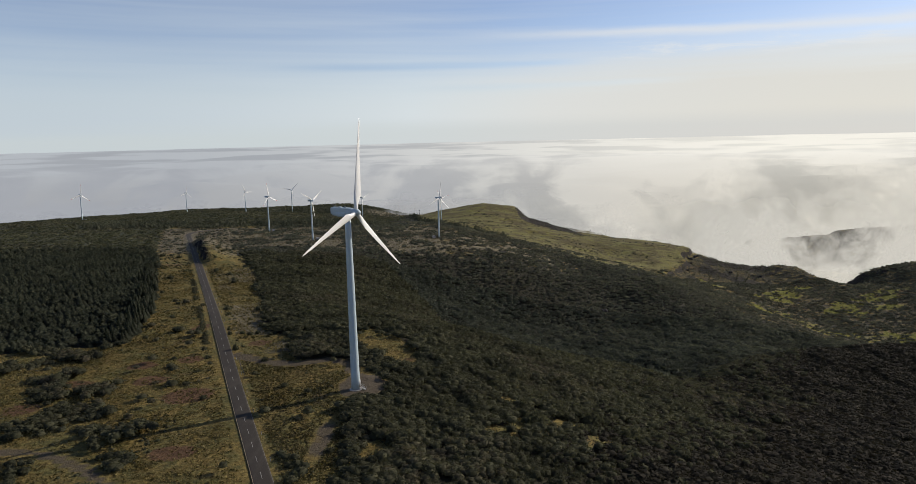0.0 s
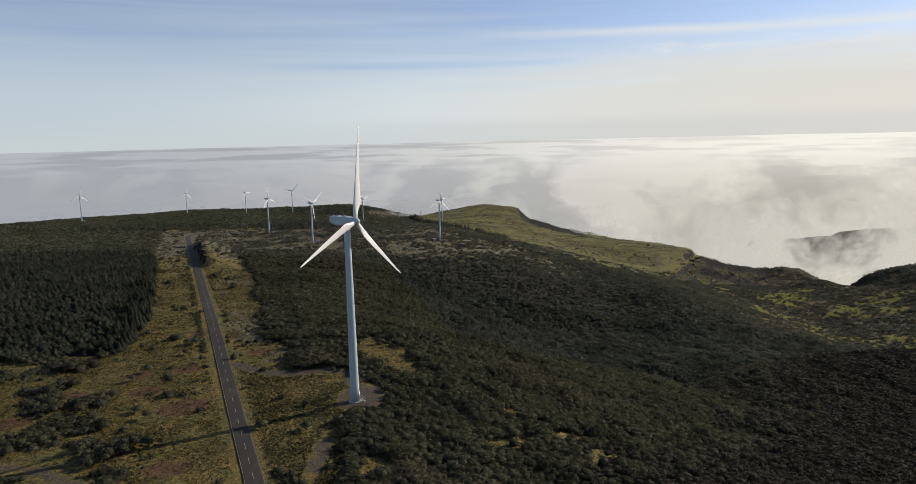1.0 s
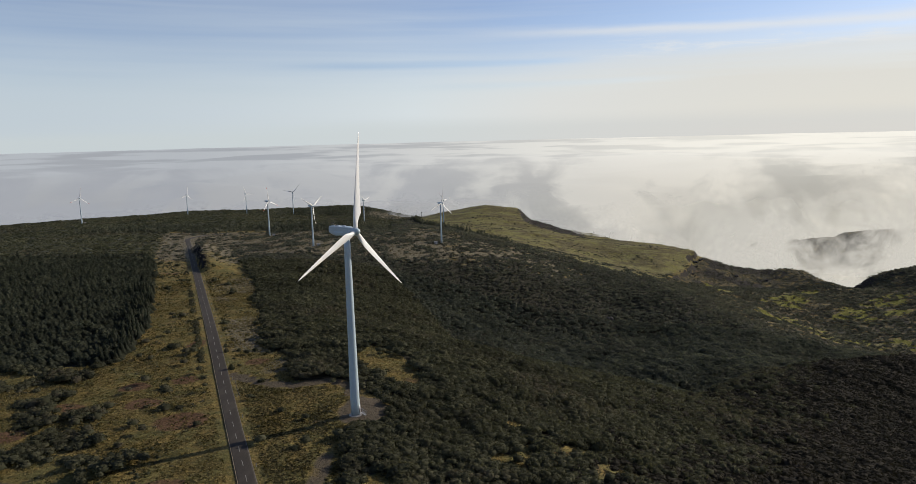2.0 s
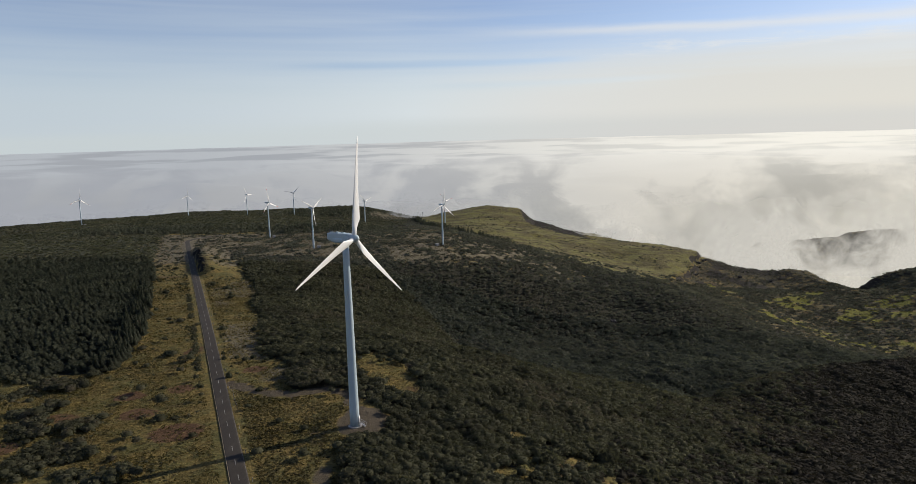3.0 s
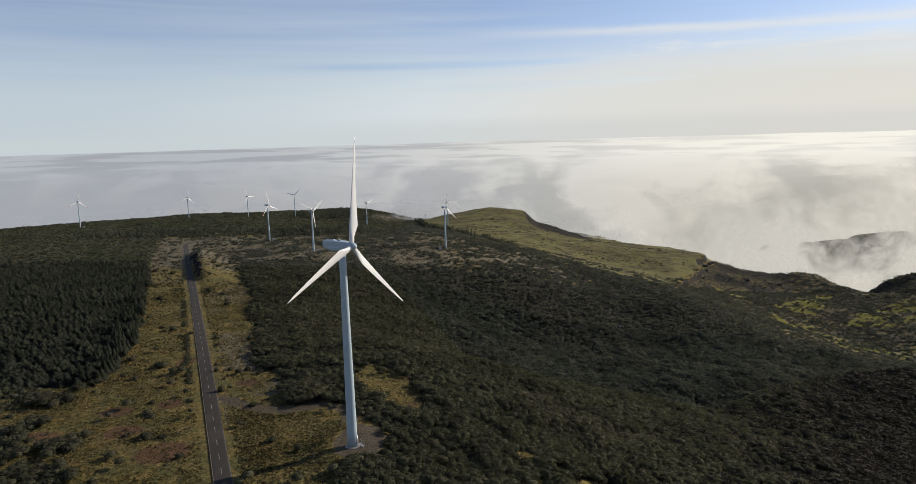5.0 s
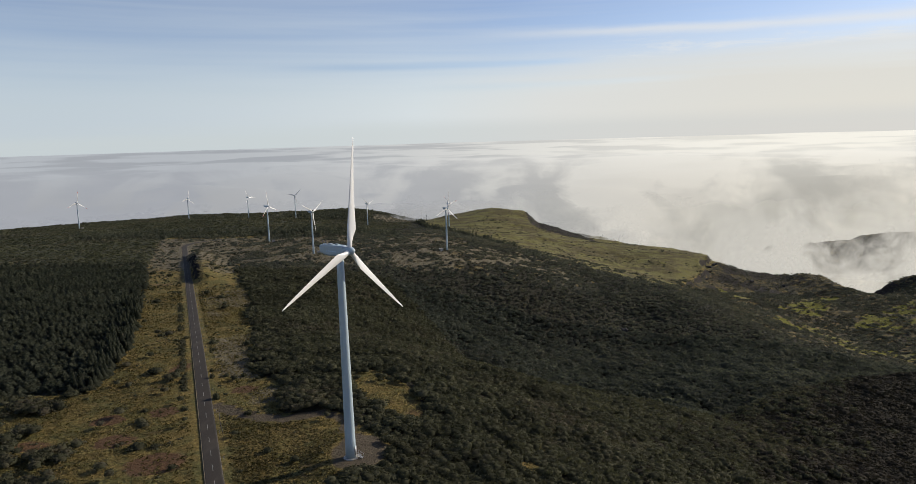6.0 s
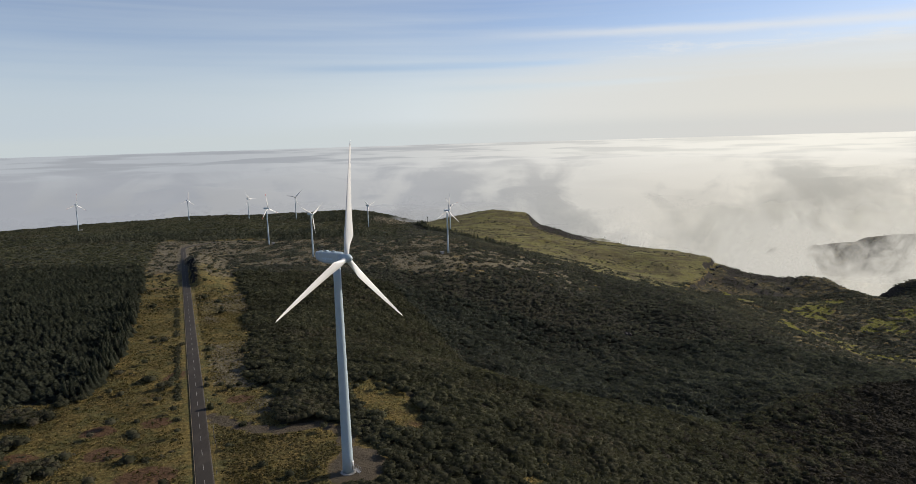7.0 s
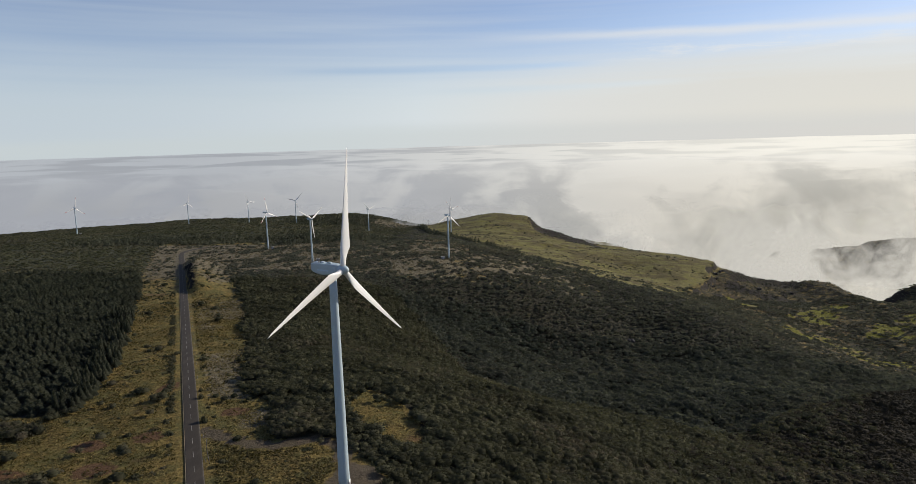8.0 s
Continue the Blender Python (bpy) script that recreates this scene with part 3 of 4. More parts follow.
    rocky = np.maximum(rocky, cliff)
    meadow = meadow * (1 - rocky)
    scrub = scrub * (1 - 0.9 * grassy * step(x, 200, 215))
    return dict(forest=forest, left_heath=left_heath, strip=open_strip, scrub=scrub, flat=flat * right, meadow=meadow,
                behind=behind, gravel=gravel, rock=rocky, valley=behind * valley * (1 - grassy), clearing=np.maximum(clearing, glade), bald=0.85 * step(fbm(x + 210, y, 5.0, 4) + 0.20 * mask, 0.52, 0.78) * step(mask, 0.05, 0.3), lush=lush)


def link_mesh(name, verts, faces, mats, parent=None, smooth=False):
    """A mesh object from arrays; faces all have the same number of corners."""
    me = bpy.data.meshes.new(name)
    verts, faces = np.asarray(verts, np.float32), np.asarray(faces, np.int32)
    k = faces.shape[1]
    me.vertices.add(len(verts))
    me.vertices.foreach_set("co", verts.ravel())
    me.loops.add(faces.size)
    me.loops.foreach_set("vertex_index", faces.ravel())
    me.polygons.add(len(faces))
    me.polygons.foreach_set("loop_start", np.arange(len(faces), dtype=np.int32) * k)
    if smooth:
        me.polygons.foreach_set("use_smooth", np.ones(len(faces), bool))
    for m in mats if isinstance(mats, (list, tuple)) else [mats]:
        me.materials.append(m)
    me.update(calc_edges=True)
    me.validate()
    ob = new(name, me)
    ob.parent = parent
    return ob


def lines(*stretches):
    """Grid lines: (start, end, spacing) one after another."""
    out = [np.arange(a, b, s) for a, b, s in stretches]
    return np.concatenate(out + [[stretches[-1][1]]])


def quarry(x, y):
    """The scraped hillside behind the far turbines."""
    return 1 - step(np.hypot((x + 120) / 34, (y - 1105) / 55) + 0.5 * (fbm(x, y, 25.0, 3) - 0.5), 0.7, 1.1)


def bare_earth(x, y):
    """Reddish bare patches in the grass."""
    out = np.zeros(np.shape(x))
    for cx, cy, rx, ry in ((-81, 194, 9, 7), (-98, 207, 7, 5), (-106, 220, 6, 4), (-73, 241, 5, 4), (-125, 186, 6, 5), (-70, 156, 7, 5), (-59, 249, 8, 3.5), (-120, 205, 7, 4), (-92, 225, 5, 4), (-102, 262, 4, 6)):
        out = np.maximum(out, 1 - step(np.hypot((x - cx) / rx, (y - cy) / ry), 0.5, 1.2))
    return out


def build_ground():
    gx = lines((-6000, -1300, 400), (-1300, -500, 16), (-500, -200, 5), (-200, 280, 2.6), (280, 520, 3.4), (520, 1100, 18), (1100, 6000, 400))
    gy = lines((-3000, -200, 300), (-200, 110, 18), (110, 330, 2.4), (330, 680, 3.4), (680, 1300, 6), (1300, 1500, 20), (1500, 6000, 400))
    x, y = np.meshgrid(gx, gy)
    z = height(x, y)
    nx, ny = len(gx), len(gy)
    idx = np.arange(nx * ny).reshape(ny, nx)
    faces = np.stack([idx[:-1, :-1], idx[:-1, 1:], idx[1:, 1:], idx[1:, :-1]], -1).reshape(-1, 4)
    ob = link_mesh("ground", np.stack([x, y, z], -1).reshape(-1, 3), faces, LAND, smooth=True)
    zn = zones(x, y)
    near = (y > 60) & (y < 1400)
    steep = np.gradient(z, gy, axis=0) ** 2 + np.gradient(z, gx, axis=1) ** 2
    cover = dict(scrub=np.maximum.reduce([zn["scrub"], zn["forest"], 0.55 * zn["valley"]]) * near, moor=zn["left_heath"] * near,
                 heath=np.maximum.reduce([zn["flat"], 0.8 * zn["strip"] * step(y, 430, 520), 0.68 * zn["strip"] * (road_off(x, y) > 5) * step(y, 228, 245) * step(fbm(x, y, 25.0, 3), 0.36, 0.52), zn["bald"], 0.8 * quarry(x, y), 0.75 * (1 - step(np.hypot((x + 64) / 7, (y - 235) / 9), 0.5, 1.2))]), meadow=zn["meadow"], lush=zn["lush"], gravel=zn["gravel"],
                 rock=np.maximum(zn["rock"], step(steep, 0.5, 0.9)), earth=bare_earth(x, y))
    for name, v in cover.items():
        a = ob.data.attributes.new(name, "FLOAT", "POINT")
        a.data.foreach_set("value", v.astype(np.float32).ravel())
    return tagged(ob, "rolling upland of dry grass, scrub, heath and dark rock", "ground", kind="structure")


ground = build_ground()


# ------------------------------------------------------------------ sea of cloud
def build_clouds(name, low, mat, label, near):
    """A billowing sheet round the highland, out to the horizon."""
    ang = np.radians(np.linspace(-75, 75, 220))
    r = np.concatenate([np.linspace(near, 1500, 60), np.linspace(1510, 4950, 60)])
    a, r = np.meshgrid(ang, r)
    x, y = r * np.sin(a), r * np.cos(a)
    u = np.clip((r - 620) / (4950 - 620), 0, 1)
    base = -118 + 179 * u ** 0.80
    billow = (np.abs(fbm(x, y, 420.0, 4) - 0.5) * 2 * 42 + (fbm(x, y, 150.0, 2) - 0.5) * 14) * (1 - 0.9 * step(u, 0.1, 0.9))
    lap = 34 * np.exp(-((x + 60) / 90) ** 2 - ((y - 1290) / 120) ** 2)
    z = base + billow - 20 + lap - low * (1 - step(u, 0.25, 0.6))
    n, k = x.shape
    idx = np.arange(n * k).reshape(n, k)
    faces = np.stack([idx[:-1, :-1], idx[:-1, 1:], idx[1:, 1:], idx[1:, :-1]], -1).reshape(-1, 4)
    ob = link_mesh(name, np.stack([x, y, z], -1).reshape(-1, 3), faces, mat, smooth=True)
    return tagged(ob, label, "cloud", kind="structure")


build_clouds("cloud_sea", 60.0, CLOUD, "bright white sea of cloud around the highland", 620)
build_clouds("cloud_tops", 0.0, CLOUD_TORN, "torn white cloud drifting up against the rim", 640)


def mist_material():
    m = bpy.data.materials.new("mist")
    m.use_nodes = True
    n = Nodes(m.node_tree)
    n.nodes.clear()
    p = place(n)
    uv = n.add("ShaderNodeAttribute", {"attribute_name": "depth"}).outputs["Fac"]
    puff = n.noise(0.011, 6, 0.62, p, 0.6)
    wisp = n.noise(0.035, 5, 0.6, p, 0.8)
    body = n.math("ADD", n.math("MULTIPLY", puff, 0.7), n.math("MULTIPLY", wisp, 0.3))
    ragged = n.math("SUBTRACT", n.math("MULTIPLY", body, 2.6), 0.80)
    solid = n.math("MULTIPLY", n.smooth(n.math("ADD", ragged, n.math("MULTIPLY", uv, 0.75)), 0.42, 1.15), n.smooth(uv, 0.0, 0.30))
    # mist glows on its own; sunlight is put in as warmer colour towards +x
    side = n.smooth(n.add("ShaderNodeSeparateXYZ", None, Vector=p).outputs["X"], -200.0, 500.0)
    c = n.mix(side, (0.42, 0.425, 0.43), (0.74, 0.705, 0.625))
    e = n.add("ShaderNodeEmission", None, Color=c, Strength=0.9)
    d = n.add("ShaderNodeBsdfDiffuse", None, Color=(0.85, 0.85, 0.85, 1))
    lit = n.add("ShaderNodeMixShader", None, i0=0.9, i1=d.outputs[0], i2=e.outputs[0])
    gone = n.add("ShaderNodeBsdfTransparent")
    mx = n.add("ShaderNodeMixShader", None, i0=solid, i1=gone.outputs[0], i2=lit.outputs[0])
    n.add("ShaderNodeOutputMaterial", None, Surface=mx.outputs[0])
    return m


MIST = mist_material()


def mist_bank(x0, y0, x1, y1, foot, top, bulge, thick=1.0):
    """A bank of mist that leans back as it rises, thin at the top and the ends."""
    nu, nv = 50, 24
    u, v = np.meshgrid(np.linspace(0, 1, nu), np.linspace(0, 1, nv))
    x = x0 + (x1 - x0) * u
    y = y0 + (y1 - y0) * u + bulge * v ** 1.5 - 0.4 * bulge * np.sin(math.pi * u)
    z = foot + (top - foot) * v
    x, y = x + 30 * (fbm(u * 300, v * 200, 90, 3) - 0.5), y + 40 * (fbm(u * 300 + 500, v * 200, 90, 3) - 0.5)
    idx = np.arange(nu * nv).reshape(nv, nu)
    faces = np.stack([idx[:-1, :-1], idx[:-1, 1:], idx[1:, 1:], idx[1:, :-1]], -1).reshape(-1, 4)
    ob = link_mesh("mist_bank", np.stack([x, y, z], -1).reshape(-1, 3), faces, MIST, smooth=True)
    fade = thick * (1 - v) * step(np.minimum(u, 1 - u), 0.0, 0.22)
    a = ob.data.attributes.new("depth", "FLOAT", "POINT")
    a.data.foreach_set("value", fade.astype(np.float32).ravel())
    ob.visible_shadow = False
    return tagged(ob, "thin drifting mist rising over the rim", "mist", kind="stuff")


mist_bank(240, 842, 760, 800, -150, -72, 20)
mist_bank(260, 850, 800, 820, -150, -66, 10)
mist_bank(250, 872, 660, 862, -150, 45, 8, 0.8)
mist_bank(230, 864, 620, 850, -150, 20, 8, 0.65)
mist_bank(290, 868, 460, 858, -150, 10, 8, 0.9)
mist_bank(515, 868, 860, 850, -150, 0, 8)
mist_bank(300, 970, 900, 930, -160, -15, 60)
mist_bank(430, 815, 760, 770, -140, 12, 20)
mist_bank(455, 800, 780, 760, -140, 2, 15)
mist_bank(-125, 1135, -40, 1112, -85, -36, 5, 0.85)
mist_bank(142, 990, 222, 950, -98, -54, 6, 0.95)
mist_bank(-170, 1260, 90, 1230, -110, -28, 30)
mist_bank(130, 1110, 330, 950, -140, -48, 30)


# ------------------------------------------------------------------ small building blocks
def part(name, bm, mat, parent=None, label="", smooth=True):
    me = bpy.data.meshes.new(name)
    bmesh.ops.recalc_face_normals(bm, faces=bm.faces)
    if smooth:
        for f in bm.faces:
            f.smooth = True
    bm.to_mesh(me)
    bm.free()
    me.materials.append(mat)
    ob = new(name, me)
    ob.parent = parent
    return tagged(ob, label)


def loft(bm, rings, closed=True):
    """Skin a row of rings of equal count; ends are filled."""
    made = [[bm.verts.new(p) for p in ring] for ring in rings]
    for a, b in zip(made, made[1:]):
        for i in range(len(a)):
            bm.faces.new((a[i], a[(i + 1) % len(a)], b[(i + 1) % len(b)], b[i]))
    if closed:
        bm.faces.new(made[0][::-1])
        bm.faces.new(made[-1])
    return made


def circle(r, z, n=24, x=0.0, y=0.0):
    return [(x + r * math.cos(2 * math.pi * i / n), y + r * math.sin(2 * math.pi * i / n), z) for i in range(n)]


def box(bm, size, at=(0, 0, 0), bevel=0.0, turn=0.0):
    m = pose(*at, 0, 0, turn) @ Matrix.Diagonal((*size, 1))
    made = bmesh.ops.create_cube(bm, size=1.0, matrix=m)
    if bevel:
        edges = {e for v in made["verts"] for e in v.link_edges}
        bmesh.ops.bevel(bm, geom=list(edges), offset=bevel, segments=2, affect="EDGES")


def tube(bm, a, b, r, n=8):
    a, b = Vector(a), Vector(b)
    q = (b - a).to_track_quat("Z", "Y").to_matrix()
    rings = [[p + q @ Vector((r * math.cos(2 * math.pi * i / n), r * math.sin(2 * math.pi * i / n), 0)) for i in range(n)] for p in (a, b)]
    loft(bm, rings)


# ------------------------------------------------------------------ wind turbines
def blade_mesh(length, chord, root):
    """A twisted, tapering blade that stands up from the hub along +z; the wind comes from -y."""
    bm = bmesh.new()
    rings = []
    for s in (0.0, 0.03, 0.07, 0.12, 0.18, 0.25, 0.34, 0.45, 0.57, 0.70, 0.82, 0.92, 0.975, 1.0):
        full = min(1.0, max(0.0, (s - 0.03) / 0.17))
        full = full * full * (3 - 2 * full)
        wide = root * 2 * (1 - full) + full * chord * (1.0 - 0.87 * max(0.0, (s - 0.18) / 0.82) ** 0.78)
        if s > 0.97:
            wide *= 0.75 if s < 0.99 else 0.35
        thick = root * 2 * (1 - full) + full * wide * (0.30 - 0.17 * s)
        twist = radians(-22 * (1 - s) ** 2 * full - 4)
        ring = []
        for i in range(20):
            t = 2 * math.pi * i / 20
            cx, cy = math.cos(t) * 0.5, math.sin(t) * 0.5
            px = cx * wide + full * wide * 0.20
            py = cy * thick * (1 - full * 0.75 * (cx + 0.5) ** 1.5)
            ring.append((px * math.cos(twist) - py * math.sin(twist), px * math.sin(twist) + py * math.cos(twist) - 0.5 * s * s, s * length))
        rings.append(ring)
    loft(bm, rings)
    return bm


def nacelle_mesh(back, front, wide, high):
    """A box with chamfered edges whose underside rises to the tail; the axis runs along y, the hub towards -y."""
    bm = bmesh.new()
    rings = []
    for y, w, lo, hi in ((-front, 0.70, 0.66, 0.66), (-front + 0.35, 0.94, 0.92, 0.86), (-front * 0.3, 1.0, 1.0, 0.94), (back * 0.55, 1.0, 1.0, 1.0),
                         (back * 0.80, 1.0, 0.74, 1.0), (back - 0.12, 0.98, 0.46, 1.0), (back, 0.90, 0.38, 0.92)):
        a, c, t, b = wide / 2 * w, 0.16 * wide / 2, high / 2 * hi, -high / 2 * lo
        rings.append([(x, y, z) for x, z in ((a, b + 2 * c), (a, t - c), (a - c, t), (c - a, t), (-a, t - c), (-a, b + 2 * c), (2 * c - a, b), (a - 2 * c, b))])
    loft(bm, rings)
    return bm


def wind_turbine(name, x, y, z, hub, blade, yaw, phase, label, scale=1.0, banded=False, detail=False):
    """Tower, nacelle and rotor. yaw: the way the rotor faces, from -y towards +x; phase: lean of one blade from upright."""
    t = tagged(new(name), label, "wind turbine", "wind farm")
    t.matrix_world = pose(x, y, z)
    k = scale
    bm = bmesh.new()
    top = hub - 1.35 * k
    foot, neck = 1.30 * k, 0.84 * k
    rings = []
    for i in range(13):
        s = i / 12
        rings.append(circle(foot + (neck - foot) * s, 0.25 + (top - 0.25) * s, 40 if detail else 20))
    loft(bm, rings)
    part("tower", bm, STEEL_PAINT, t, "tapered pale grey steel tower")
    bm = bmesh.new()
    loft(bm, [circle(foot + 0.55 * k, -1.5, 32), circle(foot + 0.55 * k, 0.12, 32), circle(foot + 0.48 * k, 0.2, 32), circle(foot + 0.2 * k, 0.26, 32)])
    part("foundation", bm, CONCRETE, t, "round concrete base")
    head = pose(0, 0, hub, 0, 0, yaw)
    nac = part("nacelle", nacelle_mesh(5.0 * k, 1.7 * k, 2.3 * k, 2.6 * k), STEEL_PAINT, t, "light grey nacelle with a narrowing tail", smooth=False)
    nac.matrix_basis = head
    ax = 2.8 * k
    bm = bmesh.new()
    rings = []
    for yy, r in ((1.25, 1.05), (0.9, 1.18), (0.2, 1.22), (-0.5, 1.12), (-1.0, 0.86), (-1.35, 0.48), (-1.48, 0.1)):
        rings.append([(0.88 * r * k * math.cos(a), yy * k, 0.88 * r * k * math.sin(a)) for a in (2 * math.pi * i / 28 for i in range(28))])
    loft(bm, rings)
    hubo = part("hub", bm, STEEL_PAINT, t, "rounded spinner")
    hubo.matrix_basis = head @ pose(0, -ax, 0, -4, 0, 0)
    mesh = None
    for i in range(3):
        if mesh is None:
            b = part("blade", blade_mesh(blade - 0.5 * k, 2.6 * k, 0.60 * k), BLADE_PAINT, t, "long white tapered blade")
            mesh = b.data
        else:
            b = new("blade", mesh)
            b.parent = t
            b["label"] = "long white tapered blade"
        b.matrix_basis = head @ pose(0, -ax, 0, -4, 0, 0) @ pose(0, 0, 0, 0, phase + 120 * i, 0) @ pose(0, 0, 0.5 * k)
        if banded:
            bm = bmesh.new()
            for s0, s1 in ((0.80, 0.9),):
                rings = []
                for s in (s0, s1):
                    wd = 2.25 * k * (1.0 - 0.80 * ((s - 0.18) / 0.82) ** 0.85)
                    rings.append([(0.2 * wd + wd * 0.56 * math.cos(a), wd * 0.10 * math.sin(a) - 0.5 * s * s, s * (blade - 0.5 * k)) for a in (2 * math.pi * q / 14 for q in range(14))])
                loft(bm, rings)
            part("warning_band", bm, RED_PAINT, b, "red warning band")
    if detail:
        turbine_details(t, head, k, foot)
    return t


def turbine_details(t, head, k, foot):
    bm = bmesh.new()
    box(bm, (0.16, 0.95, 2.1), (foot - 0.02, 0, 1.9), 0.03)
    d = part("door", bm, GALVANISED, t, "grey steel door")
    d.matrix_basis = pose(0, 0, 0, 0, 0, -10)
    stairs = new("stairs")
    stairs.parent = t
    stairs["label"] = "galvanised steel steps to the door"
    stairs.matrix_basis = pose(0, 0, 0, 0, 0, -10)
    for i in range(5):
        bm = bmesh.new()
        box(bm, (0.26, 1.0, 0.04), (foot + 0.5 + 0.27 * i, 0, 0.82 - 0.16 * i), 0.01)
        part("tread", bm, GALVANISED, stairs, smooth=False)
    for s in (-0.52, 0.52):
        bm = bmesh.new()
        tube(bm, (foot + 0.15, s, 1.75), (foot + 0.5, s, 1.75), 0.03)
        tube(bm, (foot + 0.5, s, 1.75), (foot + 1.8, s, 0.95), 0.03)
        for q in range(3):
            tube(bm, (foot + 0.5 + 0.6 * q, s, 0.1), (foot + 0.5 + 0.6 * q, s, 1.75 - 0.37 * q), 0.025)
        part("handrail", bm, GALVANISED, stairs, smooth=False)
    for yy, zz, sx in ((4.2, 1.36, 0.5), (2.6, 1.38, 0.8), (0.7, 1.38, 0.6)):
        bm = bmesh.new()
        box(bm, (sx, 0.9, 0.28), (0, yy, zz), 0.06)
        part("roof_hatch", bm, STEEL_PAINT, t).matrix_basis = head
    bm = bmesh.new()
    for sx in (-0.6, 0.6):
        tube(bm, (sx, 4.4, 1.1), (sx, 4.4, 2.1), 0.04)
        loft(bm, [circle(0.14, 2.1, 10, sx, 4.4), circle(0.05, 2.28, 10, sx, 4.4)])
    tube(bm, (-0.6, 4.4, 1.85), (0.6, 4.4, 1.85), 0.03)
    part("wind_vane", bm, DARK_METAL, t, "small wind gauges on a frame").matrix_basis = head
    bm = bmesh.new()
    loft(bm, [circle(0.17, 1.2, 12, 0, 3.5), circle(0.17, 1.55, 12, 0, 3.5), circle(0.09, 1.7, 12, 0, 3.5)])
    part("warning_light", bm, LINE_WHITE, t, "small warning light").matrix_basis = head
    # faded lettering on the flank that can no longer be read
    for i, (yy, ln, hi) in enumerate(((0.6, 0.6, 0.4), (1.3, 0.45, 0.34), (1.85, 0.4, 0.34), (2.35, 0.4, 0.45), (2.9, 0.45, 0.34))):
        bm = bmesh.new()
        box(bm, (0.04, ln, hi), (-1.155, yy, -0.15))
        part("lettering_bar", bm, BLUE_PAINT, t, "faded blue mark", smooth=False).matrix_basis = head


def ground_z(x, y):
    return float(height(np.array([float(x)]), np.array([float(y)]))[0])


YAW = 64.0
wind_turbine("wind_turbine", -31.0, 191.4, -1.05, 51.6, 26.8, YAW, 12.0,
             "tall pale grey three-bladed wind turbine on a gravel pad", detail=True)


def far_turbines():
    old = "slim old white three-bladed wind turbine on the upland"
    band = "slim old wind turbine with red-banded blades on the upland"
    for x, y, hub, phase, banded, turn in ((-483.9, 881.9, 33.5, 8, True, 52), (-460.7, 1165.9, 35, 12, False, 60), (-358.8, 1159.0, 34, -25, False, 62),
                                           (-180.8, 652.0, 33, -8, True, 70), (-254.5, 1052.0, 33, 45, False, 30), (-116.1, 541.5, 31.6, 58, False, 62),
                                           (-133.7, 954.0, 29, -48, False, 58), (-16.3, 555.0, 32.3, 12, False, 50), (-23.2, 915.0, 33, -42, True, 50)):
        wind_turbine("wind_turbine", x, y, ground_z(x, y), hub, 14.5, turn, phase, band if banded else old, 0.56, banded)


far_turbines()


# ------------------------------------------------------------------ road
def ribbon(name, y0, y1, off0, off1, lift, mat, parent=None, across=1, spacing=3.0):
    """A strip that follows the road between two distances from its middle, with turned-down edges."""
    n = max(2, int((y1 - y0) / spacing) + 1)
    yy = np.linspace(y0, y1, n)
    cx = road_x(yy)
    dx = np.gradient(cx, yy)
    ln = np.hypot(dx, 1.0)
    zc = sections_height(cx, yy)
    offs = np.concatenate([[off0 - 0.01], np.linspace(off0, off1, across + 1), [off1 + 0.01]])
    down = np.zeros(len(offs))
    down[[0, -1]] = lift + 0.1
    crown = 0.05 * (1 - (offs / 2.5) ** 2)
    x = cx[:, None] + offs[None] / ln[:, None]
    y = yy[:, None] - offs[None] * (dx / ln)[:, None]
    z = zc[:, None] + (lift + crown - down)[None]
    k = len(offs)
    idx = np.arange(n * k).reshape(n, k)
    faces = np.stack([idx[:-1, :-1], idx[:-1, 1:], idx[1:, 1:], idx[1:, :-1]], -1).reshape(-1, 4)
    return link_mesh(name, np.stack([x, y, z], -1).reshape(-1, 3), faces, mat, parent)


def build_road():
    road = new("road")
    tagged(road, "narrow two-lane asphalt road with a dashed centre line", "road", kind="structure")
    ribbon("carriageway", 60, 690, -ROAD_HALF, ROAD_HALF, 0.10, ASPHALT, road, 8)
    ribbon("edge_line", 60, 640, -ROAD_HALF + 0.06, -ROAD_HALF + 0.24, 0.106, LINE_OCHRE, road)
    ribbon("edge_line", 60, 640, ROAD_HALF - 0.17, ROAD_HALF - 0.09, 0.106, LINE_FADED, road)
    y = 64.0 - 1.55
    while y < 600:
        ribbon("centre_dash", y, y + 3.1, -0.05, 0.05, 0.106, LINE_WHITE, road)
        y += 7.9
    return road


build_road()


# ------------------------------------------------------------------ growth
RNG = np.random.default_rng(11)


